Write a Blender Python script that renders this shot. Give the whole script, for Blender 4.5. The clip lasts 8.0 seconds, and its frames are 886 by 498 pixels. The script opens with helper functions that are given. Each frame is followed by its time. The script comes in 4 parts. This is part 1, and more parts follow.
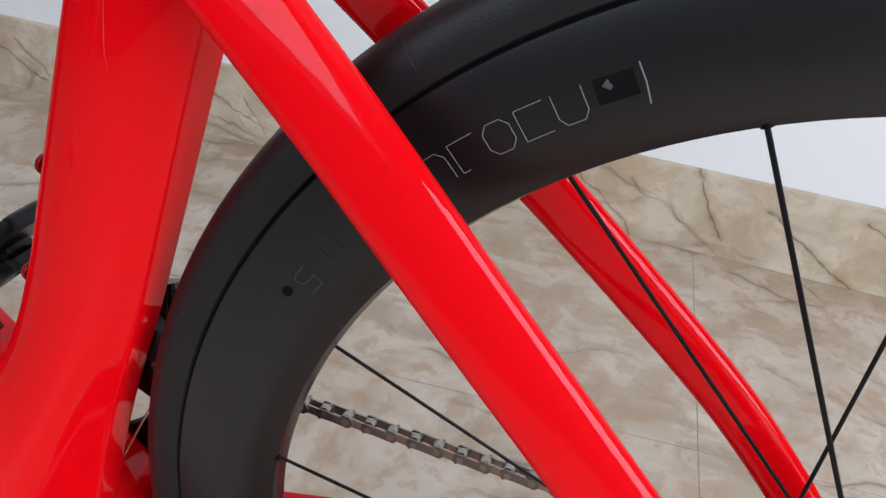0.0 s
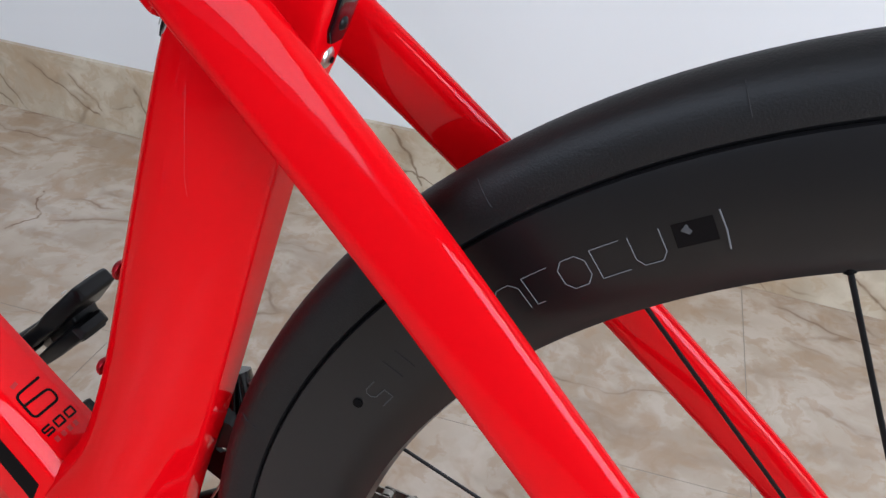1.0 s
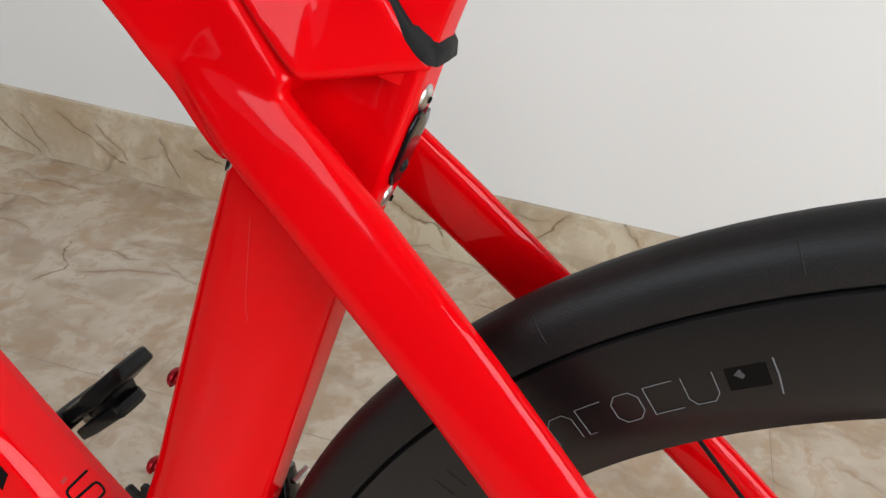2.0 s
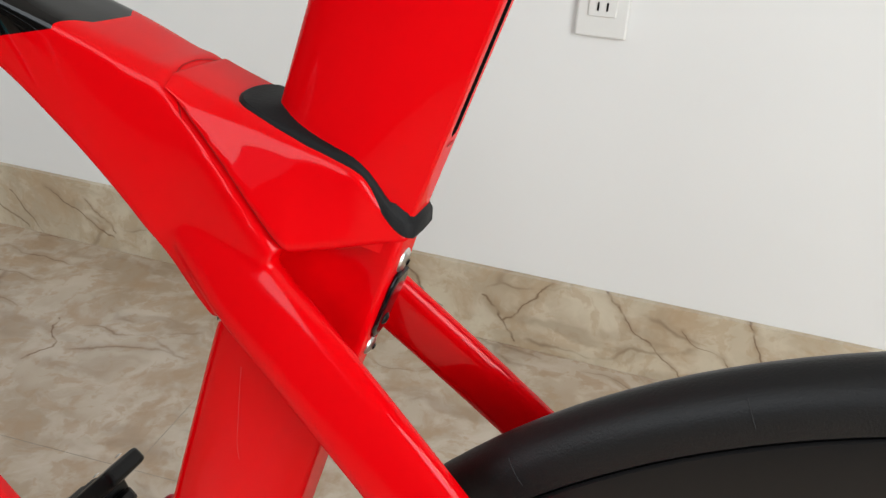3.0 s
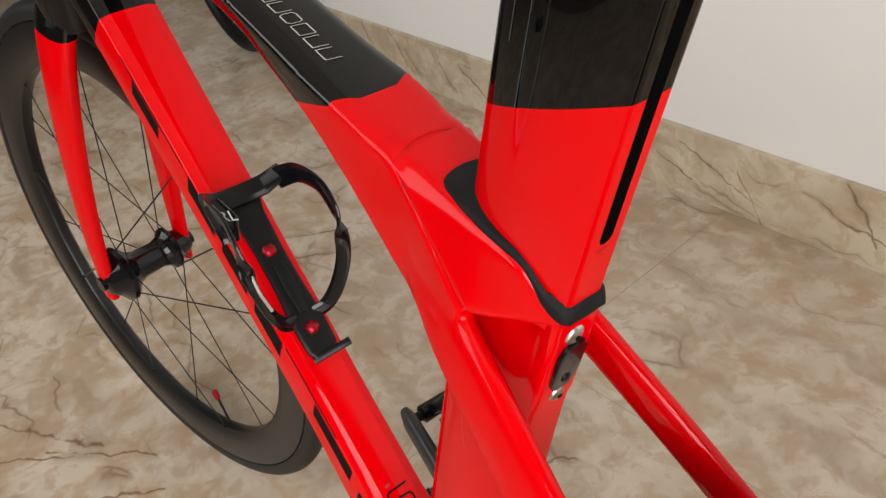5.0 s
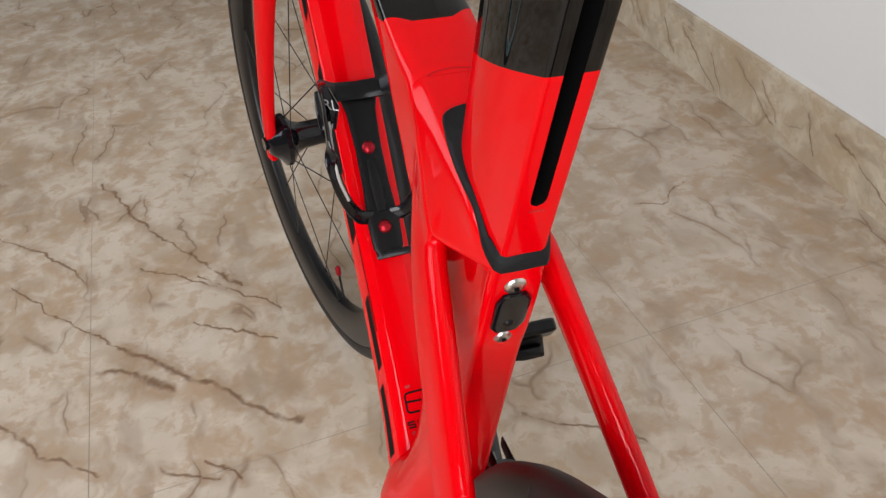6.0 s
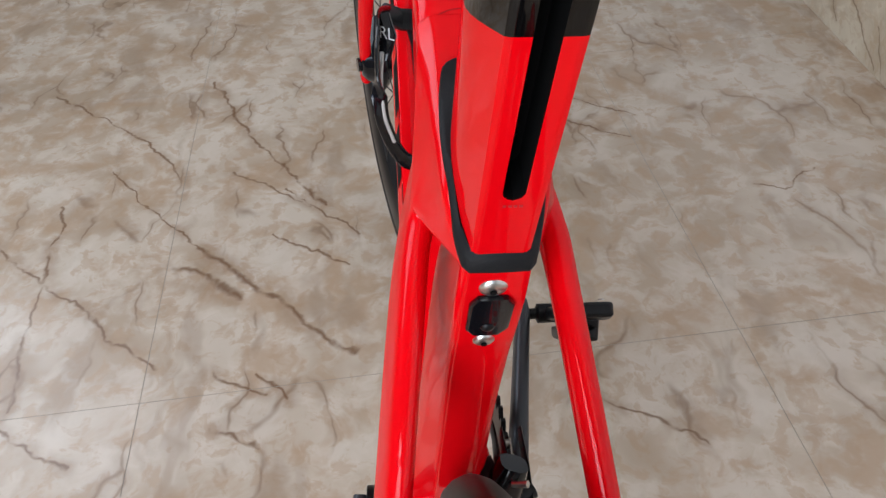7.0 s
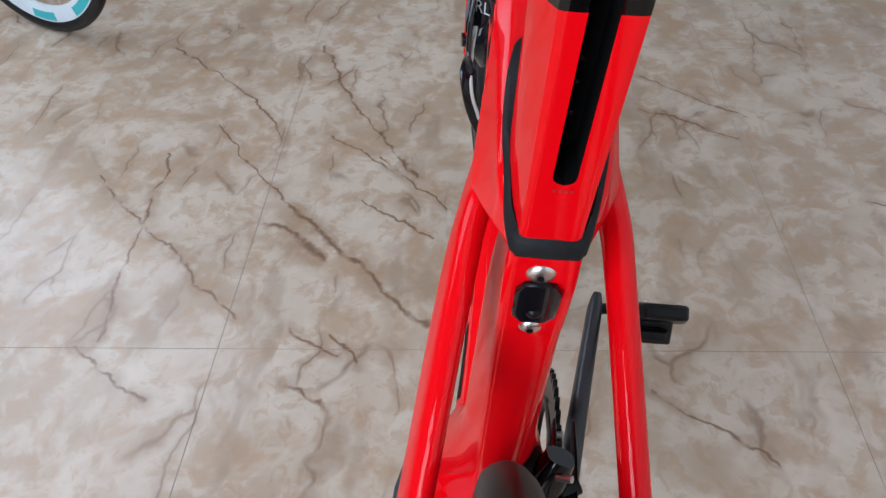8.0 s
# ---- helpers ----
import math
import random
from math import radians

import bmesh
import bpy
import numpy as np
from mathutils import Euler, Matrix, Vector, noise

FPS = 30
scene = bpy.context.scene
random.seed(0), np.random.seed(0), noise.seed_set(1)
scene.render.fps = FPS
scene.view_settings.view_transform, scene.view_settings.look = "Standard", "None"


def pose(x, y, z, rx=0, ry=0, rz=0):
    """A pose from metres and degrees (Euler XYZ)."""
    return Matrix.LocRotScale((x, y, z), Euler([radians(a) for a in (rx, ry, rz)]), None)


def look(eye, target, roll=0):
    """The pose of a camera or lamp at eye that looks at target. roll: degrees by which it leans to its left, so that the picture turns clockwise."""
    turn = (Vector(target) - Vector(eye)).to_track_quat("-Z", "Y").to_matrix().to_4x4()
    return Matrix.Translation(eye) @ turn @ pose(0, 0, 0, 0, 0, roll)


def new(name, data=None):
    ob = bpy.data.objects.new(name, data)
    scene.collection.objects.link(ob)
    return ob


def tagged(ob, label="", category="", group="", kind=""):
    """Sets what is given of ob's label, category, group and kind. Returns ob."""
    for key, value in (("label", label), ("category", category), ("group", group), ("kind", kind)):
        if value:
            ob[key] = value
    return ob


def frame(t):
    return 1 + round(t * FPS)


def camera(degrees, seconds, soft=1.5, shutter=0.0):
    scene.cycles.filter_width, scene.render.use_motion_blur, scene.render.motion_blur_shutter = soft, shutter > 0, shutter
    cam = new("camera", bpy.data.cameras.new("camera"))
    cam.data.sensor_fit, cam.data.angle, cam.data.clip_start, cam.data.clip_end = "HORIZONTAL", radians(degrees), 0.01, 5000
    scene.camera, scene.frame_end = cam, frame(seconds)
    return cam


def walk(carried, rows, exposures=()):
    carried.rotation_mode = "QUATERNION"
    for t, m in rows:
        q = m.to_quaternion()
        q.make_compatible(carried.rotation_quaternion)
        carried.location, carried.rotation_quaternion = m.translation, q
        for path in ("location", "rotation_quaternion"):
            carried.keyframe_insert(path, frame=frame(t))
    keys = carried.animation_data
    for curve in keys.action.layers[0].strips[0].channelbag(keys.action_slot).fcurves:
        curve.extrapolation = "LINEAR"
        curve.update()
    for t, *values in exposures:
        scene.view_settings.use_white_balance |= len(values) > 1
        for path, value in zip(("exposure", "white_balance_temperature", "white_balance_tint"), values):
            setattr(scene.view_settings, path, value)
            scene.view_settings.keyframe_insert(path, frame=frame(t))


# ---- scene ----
cam = camera(58.54, 8.0, soft=1.4)
PATH = [
    (0.0, -0.1357, -0.2163, 0.6733, 56.39, -5.30, 16.65),
    (0.5, -0.1427, -0.2053, 0.6841, 56.53, -4.45, 18.17),
    (1.0, -0.1577, -0.2006, 0.7093, 56.78, -3.75, 18.79),
    (1.5, -0.1664, -0.1998, 0.7247, 57.78, -3.87, 19.35),
    (2.0, -0.1783, -0.1956, 0.7442, 58.90, -3.42, 19.60),
    (2.2, -0.1840, -0.1954, 0.7492, 59.95, -3.52, 19.50),
    (3.3, -0.1758, -0.1929, 0.7939, 62.61, -2.25, 18.30),
    (3.5, -0.1799, -0.1833, 0.7862, 62.53, -1.74, 18.99),
    (4.0, -0.1751, -0.1656, 0.8176, 59.99, 1.11, 24.02),
    (4.5, -0.1429, -0.1624, 0.8644, 54.16, 7.41, 35.49),
    (4.8, -0.1086, -0.1314, 0.8619, 54.37, 9.29, 45.79),
    (5.0, -0.0927, -0.1150, 0.8599, 54.92, 9.35, 51.58),
    (5.2, -0.0731, -0.0951, 0.8637, 55.50, 8.52, 57.53),
    (6.3, -0.0270, -0.0243, 0.8609, 51.07, 3.68, 76.61),
    (6.5, -0.0363, -0.0074, 0.8660, 50.01, 3.34, 78.83),
    (7.0, -0.0748, 0.0180, 0.8359, 48.65, 2.42, 85.27),
    (7.5, -0.0869, 0.0333, 0.8254, 48.18, 2.14, 90.75),
    (8.0, -0.0779, 0.0322, 0.8310, 47.62, 2.10, 94.59),
]

walk(cam, [(r[0], pose(*r[1:])) for r in PATH],
     exposures=[(0.0, 0.0, 5800, 10), (1.0, 0.0, 5750, 10), (1.5, -0.02, 5800, 10), (2.1, -0.06, 6500, 7), (3.5, -0.07, 6500, 6), (4.0, -0.07, 6500, 6),
                (4.5, -0.05, 6800, 10), (5.1, -0.02, 7050, 10), (6.5, 0.02, 6100, 10), (7.0, -0.03, 5950, 10), (7.5, -0.07, 5700, 10), (8.0, -0.05, 5650, 10)])

# ---- world and large lights ----
world = bpy.data.worlds.new("sky")
scene.world = world
world.use_nodes = True
wn = world.node_tree.nodes
sky = wn.new("ShaderNodeTexSky")
sky.sky_type, sky.sun_disc = "NISHITA", False
sky.sun_elevation, sky.sun_rotation = radians(50), radians(120)
world.node_tree.links.new(sky.outputs[0], wn["Background"].inputs[0])
wn["Background"].inputs[1].default_value = 0.1


def area(name, at, target, sx, sy, power, color):
    lamp = bpy.data.lights.new(name, "AREA")
    lamp.shape, lamp.size, lamp.size_y, lamp.energy, lamp.color = "RECTANGLE", sx, sy, power, color
    ob = new(name, lamp)
    ob.matrix_world = look(at, target)
    return ob


area("window_light", (-1.6, -2.14, 1.85), (-1.1, -0.4, 0.0), 2.7, 1.6, 46, (0.93, 0.96, 1.0))
area("doorway_light", (1.84, -1.1, 1.25), (0.0, -0.4, 0.5), 1.6, 2.2, 80, (0.95, 0.97, 1.0))

# ---- materials ----
def material(name, color, rough=0.5, metal=0.0, coat=0.0, vary=0.08, scale=30.0, bump=0.0, bump_scale=200.0, spec=0.5):
    m = bpy.data.materials.new(name)
    m.use_nodes = True
    nt = m.node_tree
    b = nt.nodes["Principled BSDF"]
    b.inputs["Roughness"].default_value, b.inputs["Metallic"].default_value = rough, metal
    b.inputs["Coat Weight"].default_value, b.inputs["Coat Roughness"].default_value = coat, 0.025
    b.inputs["Specular IOR Level"].default_value = spec
    co = nt.nodes.new("ShaderNodeTexCoord")
    n = nt.nodes.new("ShaderNodeTexNoise")
    n.inputs["Scale"].default_value, n.inputs["Detail"].default_value = scale, 5
    nt.links.new(co.outputs["Object"], n.inputs["Vector"])
    mix = nt.nodes.new("ShaderNodeMix")
    mix.data_type = "RGBA"
    mix.inputs[6].default_value = (*[c * (1 - vary) for c in color], 1)
    mix.inputs[7].default_value = (*[min(1, c * (1 + vary)) for c in color], 1)
    nt.links.new(n.outputs[0], mix.inputs[0])
    nt.links.new(mix.outputs[2], b.inputs["Base Color"])
    if bump:
        f = nt.nodes.new("ShaderNodeTexNoise")
        f.inputs["Scale"].default_value, f.inputs["Detail"].default_value = bump_scale, 3
        nt.links.new(co.outputs["Object"], f.inputs["Vector"])
        bp = nt.nodes.new("ShaderNodeBump")
        bp.inputs["Strength"].default_value, bp.inputs["Distance"].default_value = bump, 0.001
        nt.links.new(f.outputs[0], bp.inputs["Height"])
        nt.links.new(bp.outputs[0], b.inputs["Normal"])
    return m


RED = material("red_gloss_paint", (0.66, 0.0003, 0.0030), 0.5, 0.0, 0.45, 0.04, 8, spec=0.0)
BLACK_PAINT = material("black_gloss_paint", (0.0025, 0.0022, 0.0022), 0.25, 0.0, 0.7, 0.1, 20, spec=0.0)
GLINT_LINE = material("painted_glint_line", (0.62, 0.08, 0.09), 0.5)
RUBBER = material("black_rubber", (0.0065, 0.0065, 0.007), 0.62, 0.0, 0.0, 0.15, 60, 0.15, 900, spec=0.2)
TYRE = material("tyre_rubber", (0.0052, 0.0050, 0.0054), 0.48, 0.0, 0.0, 0.25, 40, 0.2, 1200, spec=0.34)
CARBON = material("satin_carbon", (0.0032, 0.0030, 0.0036), 0.34, 0.0, 0.02, 0.2, 35, spec=0.46)
PLASTIC = material("black_plastic", (0.0040, 0.0040, 0.0046), 0.36, 0.0, 0.06, 0.15, 60, spec=0.2)
STEEL = material("polished_steel", (0.62, 0.61, 0.58), 0.30, 1.0, 0, 0.08, 60)
CHAIN = material("dull_chain_steel", (0.22, 0.20, 0.175), 0.42, 1.0, 0, 0.3, 150)
ROLLER = material("worn_roller_steel", (0.34, 0.315, 0.275), 0.36, 1.0, 0, 0.2, 150)
ANODISED = material("red_anodised_aluminium", (0.35, 0.01, 0.02), 0.35, 0.8, 0, 0.1, 80)
GREY_PRINT = material("grey_print", (0.13, 0.13, 0.135), 0.5, 0, 0, 0.1, 100, spec=0.2)
DARK_PRINT = material("dark_print", (0.004, 0.003, 0.003), 0.6, 0, 0, 0.1, 100, spec=0.08)
SILVER_PRINT_AND_GLINT = material("silver_print_and_glint", (0.45, 0.43, 0.40), 0.4, 0.2, 0, 0.1, 100)
PALE_PRINT = material("pale_print", (0.55, 0.55, 0.55), 0.4, 0, 0, 0.1, 100)
GREY_FAINT = material("faint_grey_print", (0.06, 0.06, 0.062), 0.5, 0, 0, 0.1, 100, spec=0.2)
RED_DIM = material("dull_red_print", (0.40, 0.006, 0.008), 0.5, 0, 0, 0.1, 100)
MOULD = material("tyre_mould_line", (0.026, 0.026, 0.027), 0.6, spec=0.1)
PLASTIC_GLOSS = material("glossy_black_plastic", (0.0035, 0.0035, 0.0050), 0.2, 0.0, 0.6, 0.15, 60, spec=0.1)
SATIN = material("satin_dark_grey", (0.035, 0.036, 0.040), 0.42, 0.3, 0, 0.1, 60)
RED_DARK = material("dark_red_line", (0.32, 0.003, 0.004), 0.5, spec=0.1)
# near black painted for the shade inside slots, holes and sockets
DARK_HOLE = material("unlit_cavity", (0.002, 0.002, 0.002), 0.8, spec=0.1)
WHITE_PAINT = material("white_wall_paint", (0.80, 0.79, 0.77), 0.75, 0, 0, 0.025, 1.2, 0.08, 60)
UNSEEN_WALL_PAINT = material("dark_unseen_wall_paint", (0.14, 0.125, 0.11), 0.75, 0, 0, 0.05, 1.2, 0.08, 60)
SOCKET = material("white_socket_plastic", (0.78, 0.77, 0.74), 0.35, 0, 0, 0.02, 30)
RIM_WHITE = material("white_rim_paint", (0.62, 0.68, 0.72), 0.35)
RIM_TEAL = material("turquoise_rim_print", (0.05, 0.42, 0.45), 0.4)
GROUT = material("tile_grout", (0.31, 0.27, 0.22), 0.8, 0, 0, 0.15, 40)


def marble(name, light, mid, vein, rough, veins=(), seed=0.0, upright=False, streak=0.4):
    """Cream marble: soft pale patches, warm clouds, fine brown net veins, and long veins of their own place."""
    m = bpy.data.materials.new(name)
    m.use_nodes = True
    nt = m.node_tree
    N, L = nt.nodes, nt.links
    b = N["Principled BSDF"]
    geo = N.new("ShaderNodeNewGeometry")
    flat = geo.outputs["Position"]
    if upright:
        s3, c3 = N.new("ShaderNodeSeparateXYZ"), N.new("ShaderNodeCombineXYZ")
        L.new(flat, s3.inputs[0])
        for i, j in ((0, 0), (1, 2), (2, 1)):
            L.new(s3.outputs[i], c3.inputs[j])
        flat = c3.outputs[0]

    def vec(op, a, c, d=None):
        n = N.new("ShaderNodeVectorMath")
        n.operation = op
        for i, v in enumerate((a, c, d)):
            if v is None:
                continue
            if isinstance(v, tuple):
                n.inputs[i].default_value = v
            else:
                L.new(v, n.inputs[i])
        return n.outputs[0]

    pos = vec("ADD", flat, (seed, seed * 0.7, 0))

    def noise_tex(scale, detail=3, rough_=0.5, at=None):
        n = N.new("ShaderNodeTexNoise")
        n.inputs["Scale"].default_value, n.inputs["Detail"].default_value = scale, detail
        n.inputs["Roughness"].default_value = rough_
        L.new(at or pos, n.inputs["Vector"])
        return n

    def math_(op, a, c=None, clamp=False):
        n = N.new("ShaderNodeMath")
        n.operation, n.use_clamp = op, clamp
        for i, v in enumerate((a, c)):
            if v is None:
                continue
            if isinstance(v, (int, float)):
                n.inputs[i].default_value = v
            else:
                L.new(v, n.inputs[i])
        return n.outputs[0]

    def mixc(fac, a, c):
        n = N.new("ShaderNodeMix")
        n.data_type = "RGBA"
        L.new(fac, n.inputs[0])
        for i, v in ((6, a), (7, c)):
            if isinstance(v, tuple):
                n.inputs[i].default_value = (*v, 1)
            else:
                L.new(v, n.inputs[i])
        return n.outputs[2]

    def ramp(sock, lo, hi):
        n = N.new("ShaderNodeMapRange")
        n.interpolation_type = "SMOOTHSTEP"
        n.inputs[1].default_value, n.inputs[2].default_value = lo, hi
        L.new(sock, n.inputs[0])
        return n.outputs[0]

    warped = vec("MULTIPLY_ADD", noise_tex(8, 3).outputs["Color"], (0.10, 0.10, 0.10), pos)
    crumpled = vec("MULTIPLY_ADD", noise_tex(30, 2).outputs["Color"], (0.03, 0.03, 0.03), warped)
    col = mixc(ramp(noise_tex(6, 2, at=warped).outputs[0], 0.36, 0.64), mid, light)
    # pale watercolour patches with uneven, soft edges
    pale = tuple(min(1, c * f) for c, f in zip(light, (1.14, 1.17, 1.22)))
    col = mixc(math_("MULTIPLY", ramp(noise_tex(17, 4, 0.55, crumpled).outputs[0], 0.43, 0.63), 0.54), col, pale)
    # warm clouds
    warm = (mid[0] * 0.97, mid[1] * 0.86, mid[2] * 0.75)
    col = mixc(math_("MULTIPLY", ramp(noise_tex(11, 4, 0.6, warped).outputs[0], 0.48, 0.68), 0.70), col, warm)
    col = mixc(math_("MULTIPLY", ramp(noise_tex(32, 4, 0.6, crumpled).outputs[0], 0.50, 0.62), 0.50), col, warm)
    # long soft streaks
    mp = N.new("ShaderNodeMapping")
    mp.inputs["Rotation"].default_value, mp.inputs["Scale"].default_value = (0, 0, radians(-42)), (0.40, 1.6, 1)
    L.new(warped, mp.inputs["Vector"])
    soft_vein = tuple(0.45 * v + 0.55 * w_ for v, w_ in zip(vein, mid))
    col = mixc(math_("MULTIPLY", ramp(noise_tex(9, 3, at=mp.outputs[0]).outputs[0], 0.56, 0.70), streak), col, soft_vein)
    net = N.new("ShaderNodeTexVoronoi")
    net.feature = "DISTANCE_TO_EDGE"
    net.inputs["Scale"].default_value = 6
    L.new(mp.outputs[0], net.inputs["Vector"])
    gate = ramp(noise_tex(6.3, 3).outputs[0], 0.48, 0.64)
    fine = math_("MULTIPLY", math_("SUBTRACT", 1.0, ramp(net.outputs["Distance"], 0.0, 0.028)), gate)
    col = mixc(math_("MULTIPLY", fine, 0.70), col, vein)
    halo_net = math_("MULTIPLY", math_("SUBTRACT", 1.0, ramp(net.outputs["Distance"], 0.0, 0.14)), gate)
    col = mixc(math_("MULTIPLY", halo_net, 0.40), col, soft_vein)
    if veins:
        shifted = vec("ADD", vec("MULTIPLY_ADD", noise_tex(13, 3, 0.6).outputs["Color"], (0.05, 0.05, 0.0), flat), (-0.025, -0.025, 0))
        sep = N.new("ShaderNodeSeparateXYZ")
        L.new(shifted, sep.inputs[0])
        total, wide = None, None
        for x0, y0, x1, y1, w in veins:
            dx, dy = x1 - x0, y1 - y0
            ll = dx * dx + dy * dy
            px, py = math_("SUBTRACT", sep.outputs[0], x0), math_("SUBTRACT", sep.outputs[1], y0)
            along = math_("ADD", math_("MULTIPLY", px, dx / ll), math_("MULTIPLY", py, dy / ll), True)
            ex = math_("SUBTRACT", px, math_("MULTIPLY", along, dx))
            ey = math_("SUBTRACT", py, math_("MULTIPLY", along, dy))
            dist = math_("SQRT", math_("ADD", math_("MULTIPLY", ex, ex), math_("MULTIPLY", ey, ey)))
            mask = math_("SUBTRACT", 1.0, ramp(dist, 0.0, 1.5 * w))
            near = math_("SUBTRACT", 1.0, ramp(dist, 0.0, 8.0 * w))
            total = mask if total is None else math_("MAXIMUM", total, mask)
            wide = near if wide is None else math_("MAXIMUM", wide, near)
        broken = ramp(noise_tex(26, 3).outputs[0], 0.28, 0.55)
        halo = math_("MULTIPLY", math_("MULTIPLY", wide, ramp(noise_tex(15, 3).outputs[0], 0.40, 0.60)), 0.50)
        col = mixc(halo, col, tuple(0.5 * v + 0.5 * w_ for v, w_ in zip(vein, warm)))
        col = mixc(math_("MULTIPLY", math_("MULTIPLY", total, broken), 0.85), col, vein)
    L.new(col, b.inputs["Base Color"])
    # worn polish
    polish = N.new("ShaderNodeMapRange")
    polish.inputs[3].default_value, polish.inputs[4].default_value = rough * 0.8, rough * 1.35
    L.new(noise_tex(20, 4).outputs[0], polish.inputs[0])
    L.new(polish.outputs[0], b.inputs["Roughness"])
    return m
from mathutils.bvhtree import BVHTree

# ---- building helpers ----
def part(name, bm, mat, parent, label="", smooth=True, bevel=0.0, segments=2, kind="", crisp=0):
    me = bpy.data.meshes.new(name)
    bmesh.ops.recalc_face_normals(bm, faces=bm.faces)
    bm.to_mesh(me)
    bm.free()
    for mm in (mat if isinstance(mat, (list, tuple)) else [mat]):
        me.materials.append(mm)
    ob = new(name, me)
    if parent is not None:
        ob.parent = parent
    if smooth:
        me.shade_smooth()
        e = me.attributes.get("sharp_edge") or me.attributes.new("sharp_edge", "BOOLEAN", "EDGE")
        b2 = bmesh.new()
        b2.from_mesh(me)
        b2.edges.ensure_lookup_table()
        for ed in b2.edges:
            e.data[ed.index].value = len(ed.link_faces) != 2 or ed.calc_face_angle(0) > radians(crisp or 38)
        b2.free()
    if bevel:
        md = ob.modifiers.new("edge", "BEVEL")
        md.width, md.segments, md.limit_method, md.angle_limit = bevel, segments, "ANGLE", radians(35)
        md.harden_normals = False
    if crisp:
        md = ob.modifiers.new("flat_faces", "WEIGHTED_NORMAL")
        md.keep_sharp, md.weight = True, 100
    if label or kind:
        tagged(ob, label=label, kind=kind)
    return ob


def loft(rings, closed=False, caps=True, bm=None):
    bm = bm or bmesh.new()
    vs = [[bm.verts.new(p) for p in r] for r in rings]
    n = len(vs[0])
    pairs = list(zip(vs, vs[1:])) + ([(vs[-1], vs[0])] if closed else [])
    for a, b in pairs:
        for i in range(n):
            bm.faces.new((a[i], a[(i + 1) % n], b[(i + 1) % n], b[i]))
    if caps and not closed:
        bm.faces.new(vs[0])
        bm.faces.new(vs[-1])
    bm.normal_update()
    return bm


def super_ring(c, a, b, ra, rb, n=24, p=2.0):
    """Ring round c in the plane of a and b; p above 2 squares it off."""
    c, a, b = Vector(c), Vector(a), Vector(b)
    out = []
    for i in range(n):
        t = 2 * math.pi * i / n
        cs, sn = math.cos(t), math.sin(t)
        out.append(c + a * (ra * math.copysign(abs(cs) ** (2 / p), cs)) + b * (rb * math.copysign(abs(sn) ** (2 / p), sn)))
    return out


def sweep(points, ra, rb, up=(0, 1, 0), n=16, p=2.0, bm=None, caps=True):
    """Tube along points; ra along up, rb across it (numbers or a list each)."""
    pts = [Vector(q) for q in points]
    rings = []
    for i, q in enumerate(pts):
        d = (pts[min(i + 1, len(pts) - 1)] - pts[max(i - 1, 0)]).normalized()
        u = Vector(up)
        u = (u - d * u.dot(d)).normalized()
        w = d.cross(u)
        rings.append(super_ring(q, u, w, ra[i] if isinstance(ra, (list, tuple)) else ra, rb[i] if isinstance(rb, (list, tuple)) else rb, n, p))
    return loft(rings, caps=caps, bm=bm)


def smooth_line(points, steps=6):
    """Catmull-Rom line through the points (any number of columns)."""
    P = [np.array(q, float) for q in points]
    P = [2 * P[0] - P[1]] + P + [2 * P[-1] - P[-2]]
    out = []
    for i in range(1, len(P) - 2):
        for k in range(steps):
            t = k / steps
            a, b, c, d = P[i - 1:i + 3]
            out.append(0.5 * (2 * b + (c - a) * t + (2 * a - 5 * b + 4 * c - d) * t * t + (3 * b - a - 3 * c + d) * t ** 3))
    return out + [P[-2]]


def box(x0, y0, z0, x1, y1, z1, bm=None):
    bm = bm or bmesh.new()
    r = [(x0, y0), (x1, y0), (x1, y1), (x0, y1)]
    return loft([[(x, y, z0) for x, y in r], [(x, y, z1) for x, y in r]], bm=bm)


def disc(c, axis, r, h, n=20, bm=None):
    c, axis = Vector(c), Vector(axis).normalized()
    u = axis.orthogonal().normalized()
    w = axis.cross(u)
    return loft([super_ring(c, u, w, r, r, n), super_ring(c + axis * h, u, w, r, r, n)], bm=bm)


def dome(c, axis, r, h, n=20, bm=None):
    c, axis = Vector(c), Vector(axis).normalized()
    u = axis.orthogonal().normalized()
    w = axis.cross(u)
    return loft([super_ring(c + axis * (h * math.sin(k)), u, w, r * math.cos(k), r * math.cos(k), n) for k in (0, 0.3, 0.7, 1.1, 1.4)], bm=bm)


def revolve(profile, centre, n=96, bm=None):
    """Closed profile of (radius, y) turned round the y axis through centre."""
    cx, cy, cz = centre
    return loft([[(cx + r * math.cos(a), cy + y, cz + r * math.sin(a)) for r, y in profile] for a in (2 * math.pi * i / n for i in range(n))], closed=True, bm=bm)


def thing(name, label, category, group=""):
    ob = new(name)
    ob.empty_display_size = 0.05
    return tagged(ob, label, category, group)


def cut_paint(bm, point, normal, index):
    """Cuts the mesh by a plane and gives the faces on the normal's side another material slot."""
    g = bm.verts[:] + bm.edges[:] + bm.faces[:]
    bmesh.ops.bisect_plane(bm, geom=g, plane_co=point, plane_no=normal)
    p, n = Vector(point), Vector(normal)
    for f in bm.faces:
        if (f.calc_center_median() - p).dot(n) > 0:
            f.material_index = index


